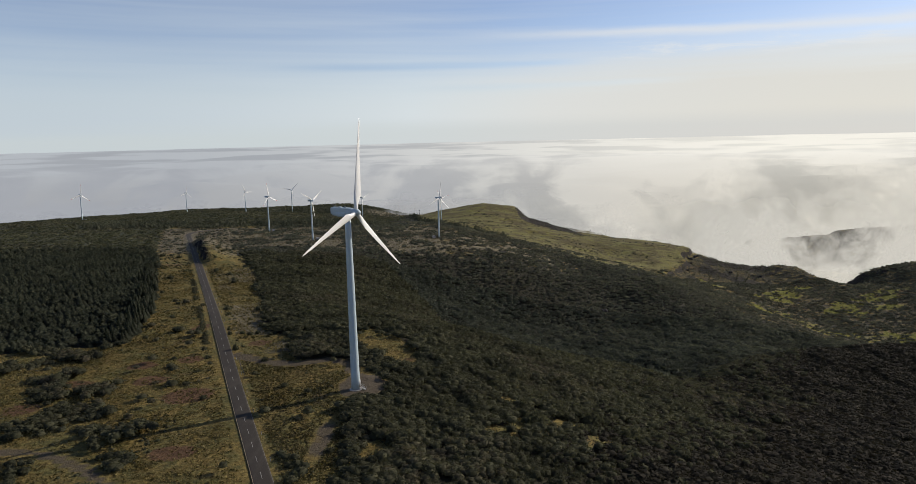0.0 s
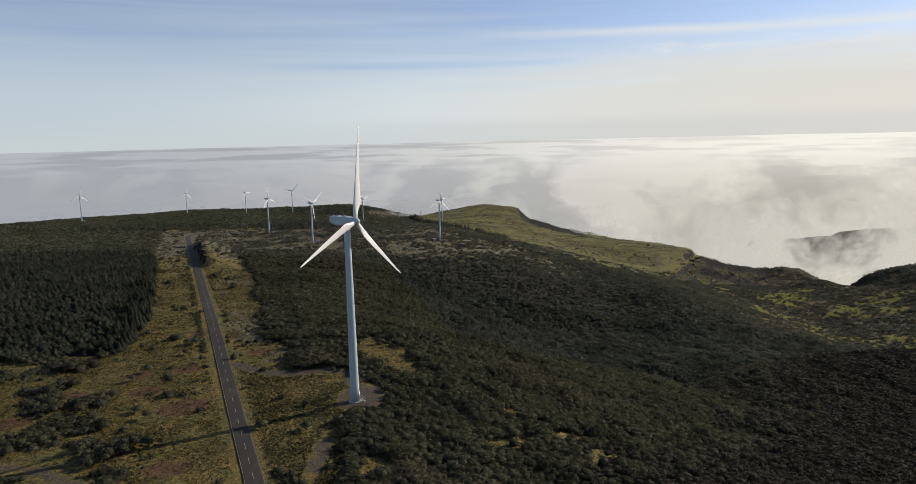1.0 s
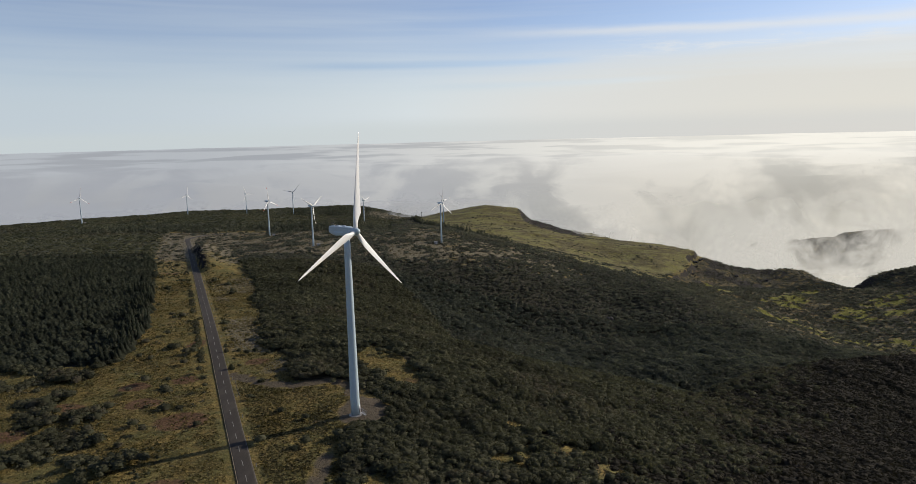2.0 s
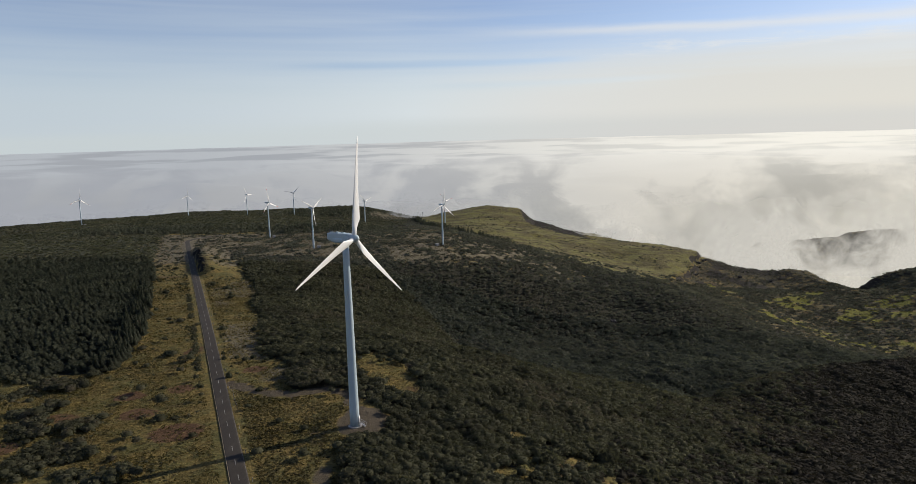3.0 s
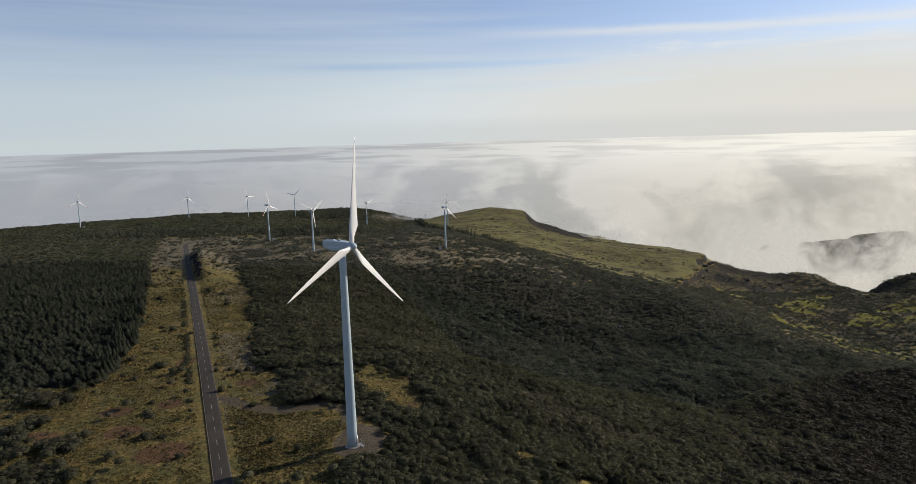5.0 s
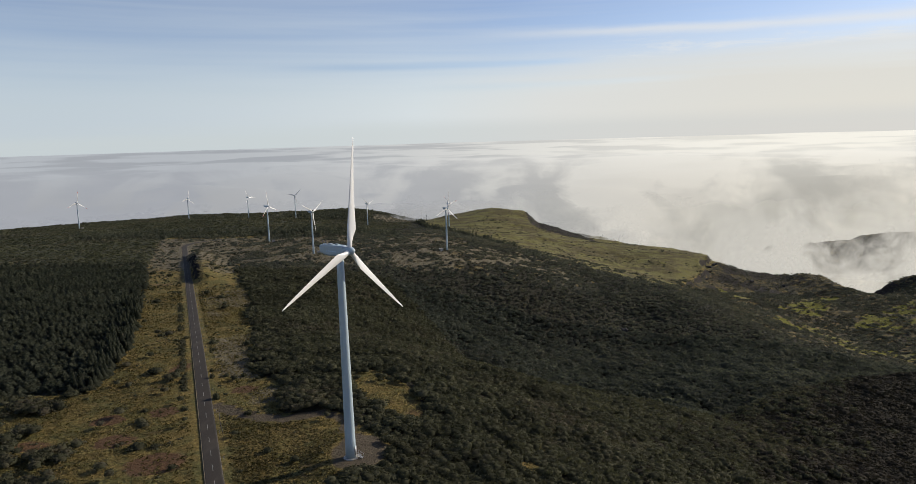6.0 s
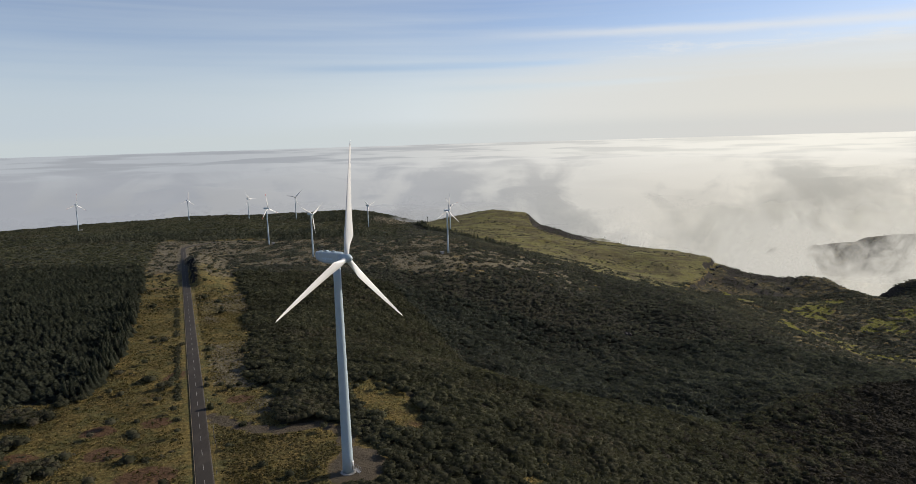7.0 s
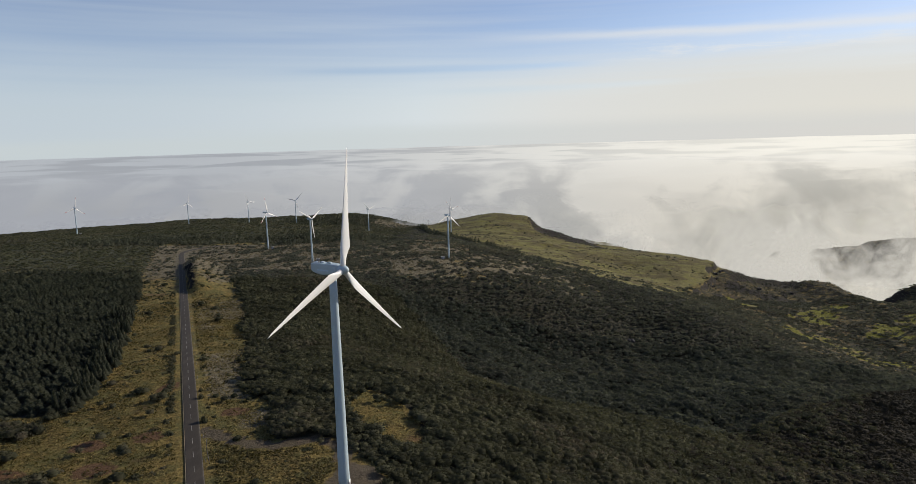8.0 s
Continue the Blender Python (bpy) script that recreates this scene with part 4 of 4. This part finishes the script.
def tuft_template(leaf_count, leaf, tall, core, spread=1.0):
    """A rounded bush one metre in radius: a dark core and leaf clumps over it."""
    v, f = [], []
    if core:
        rows = [(0.80, -0.25), (0.72, 0.45)]
        for r, h in rows:
            for i in range(core):
                a = 2 * math.pi * (i + RNG.random() * 0.5) / core
                rr = r * (0.85 + 0.3 * RNG.random())
                v.append((rr * math.cos(a), rr * math.sin(a), h * tall))
        v.append((0, 0, 0.80 * tall))
        for k in range(1):
            for i in range(core):
                a, b = k * core + i, k * core + (i + 1) % core
                f += [(a, b, b + core), (a, b + core, a + core)]
        for i in range(core):
            f.append((core + i, core + (i + 1) % core, 2 * core))
    lumps = RNG.normal(size=(5, 3))
    lumps /= np.linalg.norm(lumps, axis=1)[:, None]
    for _ in range(leaf_count):
        d = RNG.normal(size=3)
        d /= np.linalg.norm(d)
        d[2] = abs(d[2]) * 1.05 - 0.12
        r = (0.72 + 0.28 * max(0.0, float((lumps @ d).max())) ** 3 + 0.30 * RNG.random()) * spread
        c = d * r * np.array([1, 1, tall])
        face = d + 0.7 * RNG.normal(size=3)
        a = np.cross(face, RNG.normal(size=3))
        a /= np.linalg.norm(a)
        b = np.cross(face, a)
        b /= np.linalg.norm(b)
        s = leaf * (0.6 + 0.8 * RNG.random())
        i = len(v)
        v += [tuple(c + a * s), tuple(c - a * s * 0.5 + b * s * 0.7), tuple(c - a * s * 0.5 - b * s * 0.7)]
        f.append((i, i + 1, i + 2))
    return np.array(v), np.array(f)


def pine_template(tiers, per, tall, leaf):
    """A young pine one metre in radius at the skirt: tiers of drooping branch ends round a thin stem."""
    v, f = [], []
    for k in range(tiers):
        s = k / max(1, tiers - 1)
        r = (1.0 - 0.88 * s ** 1.1) * (0.9 + 0.2 * RNG.random())
        h = tall * (0.12 + 0.80 * s)
        n = max(4, int(per * (1 - 0.5 * s)))
        for i in range(n):
            a = 2 * math.pi * (i + RNG.random()) / n
            rr = r * (0.75 + 0.4 * RNG.random())
            w = 0.42 * leaf * (1.2 - 0.6 * s)
            tip = np.array([rr * math.cos(a), rr * math.sin(a), h + 0.06 * tall * (RNG.random() - 0.2)])
            side = np.array([-math.sin(a), math.cos(a), 0]) * w
            inner = np.array([0.15 * rr * math.cos(a), 0.15 * rr * math.sin(a), h + 0.10 * tall + 0.05 * tall * RNG.random()])
            j = len(v)
            v += [tuple(tip), tuple(0.5 * (tip + inner) + side + (0, 0, 0.04 * tall)), tuple(inner), tuple(0.5 * (tip + inner) - side - (0, 0, 0.05 * tall))]
            f += [(j, j + 1, j + 2), (j, j + 2, j + 3)]
    j = len(v)
    v += [(0.10, 0, 0.75 * tall), (-0.05, 0.09, 0.75 * tall), (-0.05, -0.09, 0.75 * tall), (0, 0, 1.08 * tall)]
    f += [(j, j + 1, j + 3), (j + 1, j + 2, j + 3), (j + 2, j, j + 3)]
    return np.array(v), np.array(f)


def jitter(x0, x1, y0, y1, spacing):
    """Places on an uneven grid."""
    gx, gy = np.meshgrid(np.arange(x0, x1, spacing), np.arange(y0, y1, spacing))
    gx = gx + RNG.uniform(-0.48, 0.48, gx.shape) * spacing
    gy = gy + RNG.uniform(-0.48, 0.48, gy.shape) * spacing
    return gx.ravel(), gy.ravel()


def scatter(name, templates, x, y, size, tall, mat, label, category, sink=0.1, canopy=0.0):
    """Many plants joined into one mesh."""
    z = height(x, y) + canopy * (0.3 + 1.4 * step(fbm(x, y, 6.5, 2), 0.25, 0.75) + 1.2 * (fbm(x, y, 17.0, 2) - 0.4))
    kind = RNG.integers(0, len(templates), len(x))
    turn = RNG.uniform(0, 2 * math.pi, len(x))
    vs, fs, base = [], [], 0
    for k, (tv, tf) in enumerate(templates):
        pick = kind == k
        n = int(pick.sum())
        if not n:
            continue
        c, s = np.cos(turn[pick])[:, None], np.sin(turn[pick])[:, None]
        sz, tl = size[pick][:, None], tall[pick][:, None]
        px = (tv[None, :, 0] * c - tv[None, :, 1] * s) * sz + x[pick][:, None]
        py = (tv[None, :, 0] * s + tv[None, :, 1] * c) * sz + y[pick][:, None]
        pz = tv[None, :, 2] * tl + z[pick][:, None] - sink * tl
        vs.append(np.stack([px, py, pz], -1).reshape(-1, 3))
        fs.append((tf[None] + (np.arange(n) * len(tv))[:, None, None] + base).reshape(-1, 3))
        base += n * len(tv)
    ob = link_mesh(name, np.concatenate(vs), np.concatenate(fs), mat)
    return tagged(ob, label, category, kind="stuff")


def in_sight(x, y):
    """The wedge of land that the flight looks over, with a margin."""
    return (np.abs(x) < 0.71 * y + 25) & (y < rim(x) + 12)


def away_from_works(x, y, room):
    """Clear of road, track, pad and turbine feet."""
    return (np.abs(road_off(x, y)) > 3.6 + room) & (zones(x, y)["gravel"] < 0.3)


BUSH_NEAR = [tuft_template(64, 0.185, 0.85, 5) for _ in range(10)]
BUSH_MID = [tuft_template(32, 0.26, 0.85, 4) for _ in range(8)]
BUSH_FAR = [tuft_template(12, 0.46, 0.70, 3) for _ in range(6)]
BUSH_LOW = [tuft_template(14, 0.34, 0.8, 4) for _ in range(5)]
GRASS_TUFT = [tuft_template(8, 0.50, 0.9, 0) for _ in range(5)]
PINE_NEAR = [pine_template(6, 8, 1.4, 1.6) for _ in range(12)]
PINE_FAR = [pine_template(5, 6, 1.9, 1.6) for _ in range(5)]


def plant(name, templates, y0, y1, spacing, size, tall, mat, label, category, chance, x0=-1000, x1=800, canopy=0.0):
    x, y = jitter(max(x0, -0.78 * y1 - 40), min(x1, 0.78 * y1 + 40), y0, y1, spacing)
    keep = in_sight(x, y)
    x, y = x[keep], y[keep]
    p = chance(x, y)
    keep = RNG.random(len(x)) < p
    x, y = x[keep], y[keep]
    keep = away_from_works(x, y, size)
    x, y = x[keep], y[keep]
    s = size * RNG.uniform(0.65, 1.35, len(x)) * (0.75 + 0.5 * fbm(x, y, 14.0, 2))
    return scatter(name, templates, x, y, s, s * tall * RNG.uniform(0.75, 1.25, len(x)), mat, label, category, canopy=canopy)


# dark bushes in loose clumps on the open grass: middle and radius
CLUMPS = ((-133, 230, 7), (-142, 225, 5), (-148, 238, 7), (-129, 243, 5), (-131, 207, 5), (-125, 200, 6), (-122, 194, 5), (-126, 212, 4), (-112, 198, 4.5),
          (-107, 185, 4.5), (-110, 179, 6), (-101, 181, 3.5), (-115, 171, 6), (-109, 258, 3), (-155, 215, 8))


def clumps(x, y):
    best = np.full(np.shape(x), 9.0)
    for cx, cy, r in CLUMPS:
        best = np.minimum(best, np.hypot((x - cx) / 1.25, y - cy) / r)
    return 1 - step(best + 1.1 * (fbm(x, y, 5.0, 3) - 0.5), 0.68, 0.95)


def scrub_chance(x, y):
    z = zones(x, y)
    lone = 0.012 + 0.95 * np.maximum(clumps(x, y), 0.5 * step(fbm(x, y, 12.0, 3), 0.45, 0.54) * (y < 172) * (x < -78))
    verge = 0.6 * (np.abs(road_off(x, y) - 7.0) < 2.4) * step(fbm(x, y, 9.0, 2), 0.42, 0.55) * (y < 172)
    return np.clip(z["scrub"] * 0.97 + z["strip"] * lone + verge * z["strip"] + z["clearing"] * 0.05 , 0, 1)


def shaded_scrub(x, y):
    """Where the tall scrub of the valley is coloured dark, standing in for shade."""
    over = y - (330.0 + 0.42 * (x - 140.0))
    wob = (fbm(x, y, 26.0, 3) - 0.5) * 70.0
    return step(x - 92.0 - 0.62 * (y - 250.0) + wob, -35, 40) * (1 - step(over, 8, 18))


def past_gully(x, y):
    """The spur beyond the gully that runs down from the turbine's shoulder."""
    edge = np.interp(x, [-120, -70, -28, -7, 9, 90, 130, 220], [560, 496, 430, 390, 312, 304, 335, 405])
    return step(y - edge, -4, 6)


def far_chance(x, y):
    z = zones(x, y)
    thin = 0.12 + 0.6 * step(fbm(x * 0.5, y, 30.0, 4), 0.52, 0.62)
    return np.clip(z["scrub"] * 0.95 + z["meadow"] * 0.45 * thin * (1 - 0.4 * z["lush"]) + z["valley"] * 0.55 + z["strip"] * 0.15 + z["rock"] * 0.55 + z["lush"] * 0.10, 0, 1)


def heath_chance(x, y):
    return zones(x, y)["left_heath"] * 0.95


def heath_tuft_chance(x, y):
    z = zones(x, y)
    return np.clip(z["flat"] * (1 - z["scrub"]) * 0.8 + z["strip"] * 0.4, 0, 1)


def dry_chance(x, y):
    z = zones(x, y)
    return np.clip((z["strip"] * (0.35 + 0.6 * step(fbm(x, y, 12.0, 3), 0.42, 0.58)) + z["clearing"] * 0.7) * (1 - 0.85 * bare_earth(x, y)), 0, 1)


def low_chance(x, y):
    z = zones(x, y)
    z["strip"] = z["strip"] * (1 - 0.75 * (x > -76) * (y < 222)) * (1 - 0.5 * (x < -96) * (y < 250))
    return np.clip(z["strip"] * (0.03 + 0.4 * step(fbm(x + 40, y, 15.0, 4), 0.56, 0.68)) + z["flat"] * (1 - z["scrub"]) * 0.25, 0, 1)


SCRUB_LABEL = "dense dark green heath and laurel scrub on the slopes"
plant("scrub", BUSH_NEAR, 108, 270, 1.85, 1.65, 0.72, SHRUB, SCRUB_LABEL, "bushes", lambda x, y: scrub_chance(x, y) * (1 - shaded_scrub(x, y)), canopy=1.0)
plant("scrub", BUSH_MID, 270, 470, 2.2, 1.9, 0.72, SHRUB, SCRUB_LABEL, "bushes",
      lambda x, y: scrub_chance(x, y) * (1 - past_gully(x, y)) * (1 - shaded_scrub(x, y)), canopy=0.8)
# this scrub carries the valley's shade in its leaf colour
plant("shaded_scrub", BUSH_MID, 108, 440, 2.1, 2.1, 0.58, SHADED_SCRUB, "tall scrub filling the valley, coloured blackish-brown for shade", "bushes",
      lambda x, y: scrub_chance(x, y) * shaded_scrub(x, y), x0=20, canopy=0.7)
plant("laurel_scrub", BUSH_MID, 270, 470, 2.4, 2.15, 0.66, HAZY_LAUREL, "dark laurel wood filling the gully, tinted blue-green for haze", "bushes",
      lambda x, y: scrub_chance(x, y) * past_gully(x, y) * (1 - shaded_scrub(x, y)), canopy=0.9)
plant("scrub", BUSH_FAR, 470, 720, 2.75, 1.85, 0.52, HAZY_SHRUB, "low dark scrub on the far upland", "bushes", far_chance, canopy=0.3)
plant("scrub", BUSH_FAR, 720, 1300, 3.9, 1.5, 0.5, HAZY_SHRUB, "low dark scrub on the far upland", "bushes", far_chance)
plant("heather", BUSH_FAR, 330, 1300, 5.4, 3.0, 0.34, HEATHER, "low olive heather spreading over the plateau", "bushes", heath_chance, x1=-70)
plant("heath_tussocks", BUSH_LOW, 430, 720, 3.0, 0.95, 0.6, HEATH_TUFT, "tan heath tussocks between the far turbines", "heath", heath_tuft_chance, x0=-330, x1=60)
plant("low_shrubs", BUSH_LOW, 112, 460, 1.9, 0.75, 0.9, SHRUB, "small dark shrubs dotted through dry grass", "bushes", low_chance, x1=20)
plant("hedge", BUSH_NEAR, 226, 430, 1.0, 0.85, 1.0, SHRUB, "dark straggling hedge of shrubs along the road's edge", "hedge",
      lambda x, y: 0.9 * (np.abs(road_off(x, y) + 5.3) < 1.0) * step(fbm(x, y, 16, 2) + 0.15 * (y > 255) * (y < 345), 0.40, 0.48), x1=0)
plant("low_heath", BUSH_LOW, 120, 222, 0.98, 0.50, 0.6, LOW_HEATH, "low dark olive heath over orange-brown ground beside the track", "heath",
      lambda x, y: zones(x, y)["strip"] * (road_off(x, y) > 3.5) * (0.45 + 0.5 * step(fbm(x, y, 6.0, 3), 0.40, 0.58)), x0=-90, x1=-10)
plant("dry_grass", GRASS_TUFT, 112, 420, 0.92, 0.50, 0.75, STRAW, "golden dry grass tussocks beside the road", "grass", dry_chance, x1=20)
plant("rough_grass", GRASS_TUFT, 112, 400, 1.15, 0.42, 0.9, ROUGH, "dark olive tussocks scattered through dry grass", "grass",
      lambda x, y: zones(x, y)["strip"] * (0.15 + 0.75 * step(fbm(x + 90, y, 7.0, 3), 0.45, 0.60)), x1=20)
plant("pine_wood", PINE_NEAR, 226, 530, 2.4, 1.65, 0.98, PINE, "dense young pine plantation beside the road corridor", "trees",
      lambda x, y: zones(x, y)["forest"] * 0.97)


def wood_chance(x, y):
    w = step(fbm(x, y, 80.0, 3) + 0.1 * np.exp(-((x + 250) / 160) ** 2), 0.46, 0.54)
    band = step(y, 690, 712) * (1 - step(y - 0.12 * (x + 200), 765, 800)) * step(x, -420, -360) * (1 - step(x, -110, -60))
    brow = step(y, 1000, 1040) * (1 - step(y, 1210, 1240)) * step(x, -300, -260) * (1 - step(x, -140, -110))
    open_by = np.minimum(np.hypot(x + 254, (y - 1045) * 0.5), np.hypot(x + 134, (y - 945) * 0.5)) > 16
    return np.clip(band * (0.55 + 0.45 * w) + brow * (0.45 + 0.5 * step(-x, 170, 200)), 0, 1) * open_by * (1 - quarry(x, y))


def row_chance(x, y):
    off = x - np.interp(y, CREST_Y[[3, 2, 1, 0]], CREST_X[[3, 2, 1, 0]])
    return 0.9 * (np.abs(off) < 4.0) * (y > 660) * (y < 1075)


ridge_x = RNG.uniform(385, 560, 420)
ridge_y = 892 + 20 * np.clip((ridge_x - 350) / 230, 0, 1) + np.abs(RNG.normal(0, 9.0, 420)) - 4
ridge_s = RNG.uniform(0.6, 1.3, 420) * (0.6 + 0.8 * step(fbm(ridge_x, ridge_y, 22.0, 2), 0.35, 0.65))
scatter("ridge_wood", PINE_FAR, ridge_x, ridge_y, ridge_s, ridge_s * 1.1, HAZY_PINE, "dark wood on the ridge that shows through the cloud", "trees")
plant("tree_row", PINE_FAR, 650, 1080, 3.4, 1.9, 1.1, HAZY_PINE, "dark windbreak row of pines edging the far meadow", "trees", row_chance, x0=-90, x1=60)
plant("pine_wood", PINE_FAR, 690, 1160, 4.8, 1.9, 1.0, HAZY_PINE, "dark far pine wood below the skyline", "trees", wood_chance)


# ------------------------------------------------------------------ single plants and small things
def lone_bush(x, y, size, tall, template, label="rounded dark green bush standing alone in dry grass", group="roadside bushes"):
    v, f = template
    me = bpy.data.meshes.new("bush")
    me.from_pydata([tuple(p) for p in v * np.array([size, size, tall])], [], [tuple(int(i) for i in t) for t in f])
    me.materials.append(SHRUB)
    ob = new("bush", me)
    ob.matrix_world = pose(x, y, ground_z(x, y), 0, 0, 40 * x)
    return tagged(ob, label, "bush", group)


ROUND_BUSH = [tuft_template(150, 0.20, 0.95, 8) for _ in range(3)]
for i, (x, y, size, tall) in enumerate(((-87.3, 252, 0.9, 1.7), (-79.4, 234, 1.0, 2.2), (-89.6, 258, 0.7, 1.3), (-82.9, 253, 1.0, 1.1), (-76.9, 253, 1.1, 1.2),
                                        (-70.5, 252, 1.2, 1.2), (-97.5, 282, 0.9, 1.1), (-66.0, 222, 1.3, 1.2), (-30.5, 247, 1.0, 1.0), (-28.5, 249, 0.8, 0.9),
                                        (-85.0, 203, 1.2, 1.1), (-98.0, 226, 1.0, 1.0), (-115.0, 300, 1.2, 1.2))):
    lone_bush(x, y, size, tall, ROUND_BUSH[i % 3])
MOUND_BUSH = [tuft_template(420, 0.13, 0.95, 8) for _ in range(3)]
for i, (x, y, size, tall) in enumerate(((18.3, 221, 3.2, 3.6), (24, 203, 3.4, 3.4), (20, 184, 3.6, 3.8), (37.8, 194, 3.6, 3.6), (-16.6, 161, 3.8, 3.2), (28, 195, 3.0, 3.4),
                                        (49, 190, 3.2, 3.4), (10, 206, 2.6, 3.0), (-14, 152, 3.6, 3.4), (33, 184, 2.4, 2.8), (18, 194, 2.6, 3.0), (34, 201, 3.0, 3.2))):
    lone_bush(x, y, size, tall, MOUND_BUSH[i % 3], "large domed dark green heath bush rising from low scrub", "domed slope bushes")


def pine_tree():
    """A young pine: tapering trunk with a few limbs, and a crown of needle clumps."""
    t = tagged(new("pine_tree"), "young dark green pine at the plantation edge", "pine tree", "plantation edge")
    bm = bmesh.new()
    loft(bm, [circle(0.16, -0.3, 8), circle(0.12, 1.2, 8, 0.05), circle(0.07, 3.0, 8, 0.02), circle(0.02, 4.6, 8)])
    for i in range(6):
        a, h = 2.4 * i, 1.0 + 0.5 * i
        tube(bm, (0, 0, h), (1.1 * math.cos(a), 1.1 * math.sin(a), h + 0.35), 0.03, 5)
    part("trunk", bm, BARK, t, "thin brown trunk with side limbs")
    v, f = pine_template(12, 12, 2.3, 0.75)
    v = v * np.array([1.6, 1.6, 2.1]) + np.array([0, 0, 0.35])
    link_mesh("crown", v, f, PINE, t)
    return t


first = pine_tree()
first.matrix_world = pose(-131.5, 248, ground_z(-131.5, 248))
EDGE_RNG = random.Random(5)
for i in range(150):
    y = EDGE_RNG.uniform(244, 372)
    x = float(np.interp(y, FOREST_Y, FOREST_X)) - EDGE_RNG.uniform(-1.0, 9.0)
    k = EDGE_RNG.uniform(0.65, 1.15)
    copy_thing(first, pose(x, y, ground_z(x, y), 0, 0, EDGE_RNG.uniform(0, 360)) @ Matrix.Scale(k, 4))


def delineator(x, y):
    t = tagged(new("delineator_post"), "small white roadside marker post with a dark band", "marker post", "roadside markers")
    bm = bmesh.new()
    box(bm, (0.14, 0.10, 1.0), (0, 0, 0.5), 0.02)
    part("post", bm, LINE_WHITE, t, smooth=False)
    bm = bmesh.new()
    box(bm, (0.15, 0.11, 0.18), (0, 0, 0.82), 0.01)
    part("band", bm, DARK_METAL, t, "dark reflector band", smooth=False)
    t.matrix_world = pose(x, y, ground_z(x, y) - 0.02)
    return t


for y in range(150, 420, 15):
    delineator(float(road_x(y)) + (ROAD_HALF + 0.7) / 0.9217, y)


def guard_rail():
    """A short rail round the corner of the gravel track."""
    t = tagged(new("guard_rail"), "short weathered guard rail where the track leaves the road", "guard rail")
    line = [(-74.2, 221.6), (-72.9, 218.2), (-71.6, 215.0), (-70.2, 212.0), (-68.9, 209.2)]
    pts3 = [Vector((x, y, ground_z(x, y))) for x, y in line]
    for q in pts3:
        bm = bmesh.new()
        box(bm, (0.12, 0.12, 0.85), (q.x, q.y, q.z + 0.4), 0.01)
        part("post", bm, BARK, t, smooth=False)
    bm = bmesh.new()
    for a, b in zip(pts3, pts3[1:]):
        tube(bm, a + Vector((0, 0, 0.7)), b + Vector((0, 0, 0.7)), 0.09, 8)
    part("rail", bm, STONE, t)


guard_rail()


def transformer_kiosk(x, y, turn):
    t = tagged(new("transformer_kiosk"), "small pale concrete transformer kiosk beside a turbine foot", "kiosk", "turbine kiosks")
    bm = bmesh.new()
    box(bm, (2.6, 2.2, 2.1), (0, 0, 0.9), 0.04)
    part("wall", bm, CONCRETE, t, smooth=False)
    bm = bmesh.new()
    box(bm, (2.9, 2.5, 0.18), (0, 0, 2.04), 0.03)
    part("roof", bm, LINE_WHITE, t, "flat pale roof slab", smooth=False)
    bm = bmesh.new()
    box(bm, (0.9, 0.06, 1.7), (0, -1.12, 0.85), 0.01)
    part("door", bm, GALVANISED, t, "grey steel door", smooth=False)
    t.matrix_world = pose(x, y, ground_z(x, y), 0, 0, turn)


transformer_kiosk(-176.5, 651.0, 20)
transformer_kiosk(-112.0, 541.0, 15)
transformer_kiosk(-20.5, 547.0, 15)
transformer_kiosk(-479.0, 880.0, 10)


def rock_outcrop(x, y, size, seed):
    """A weathered boulder group that breaks through the scrub."""
    rng = random.Random(seed)
    bm = bmesh.new()
    for _ in range(5):
        made = bmesh.ops.create_icosphere(bm, subdivisions=2, radius=1.0)
        cx, cy, k = rng.uniform(-1, 1) * size, rng.uniform(-1, 1) * size, size * rng.uniform(0.4, 0.8)
        for v in made["verts"]:
            n = noise.noise(v.co * 1.7 + Vector((cx, cy, seed)))
            v.co = Vector((cx, cy, 0)) + Vector((v.co.x * 1.2, v.co.y, v.co.z * 1.1)) * k * (1 + 0.45 * n)
    ob = part("rock_outcrop", bm, STONE, smooth=False)
    ob.matrix_world = pose(x, y, ground_z(x, y) + 0.3 * size)
    tagged(ob, "grey weathered rock outcrop breaking through the scrub", "rock", "outcrops")


for i, (x, y, size) in enumerate(((101, 473, 1.8), (108, 470, 1.3), (268, 788, 2.0), (262, 772, 1.7), (277, 798, 2.2), (252, 752, 1.6), (300, 752, 1.8), (330, 742, 1.6))):
    rock_outcrop(x, y, size, i)


def antenna_mast(x, y):
    t = tagged(new("antenna_mast"), "thin dark mast on the grassy skyline", "mast")
    bm = bmesh.new()
    loft(bm, [circle(0.35, -0.5, 8), circle(0.2, 9.0, 8)])
    part("pole", bm, DARK_METAL, t)
    bm = bmesh.new()
    box(bm, (1.3, 1.3, 1.6), (0, 0, 8.6), 0.1)
    part("antenna_head", bm, DARK_METAL, t)
    t.matrix_world = pose(x, y, ground_z(x, y))


antenna_mast(-62.0, 1085.0)
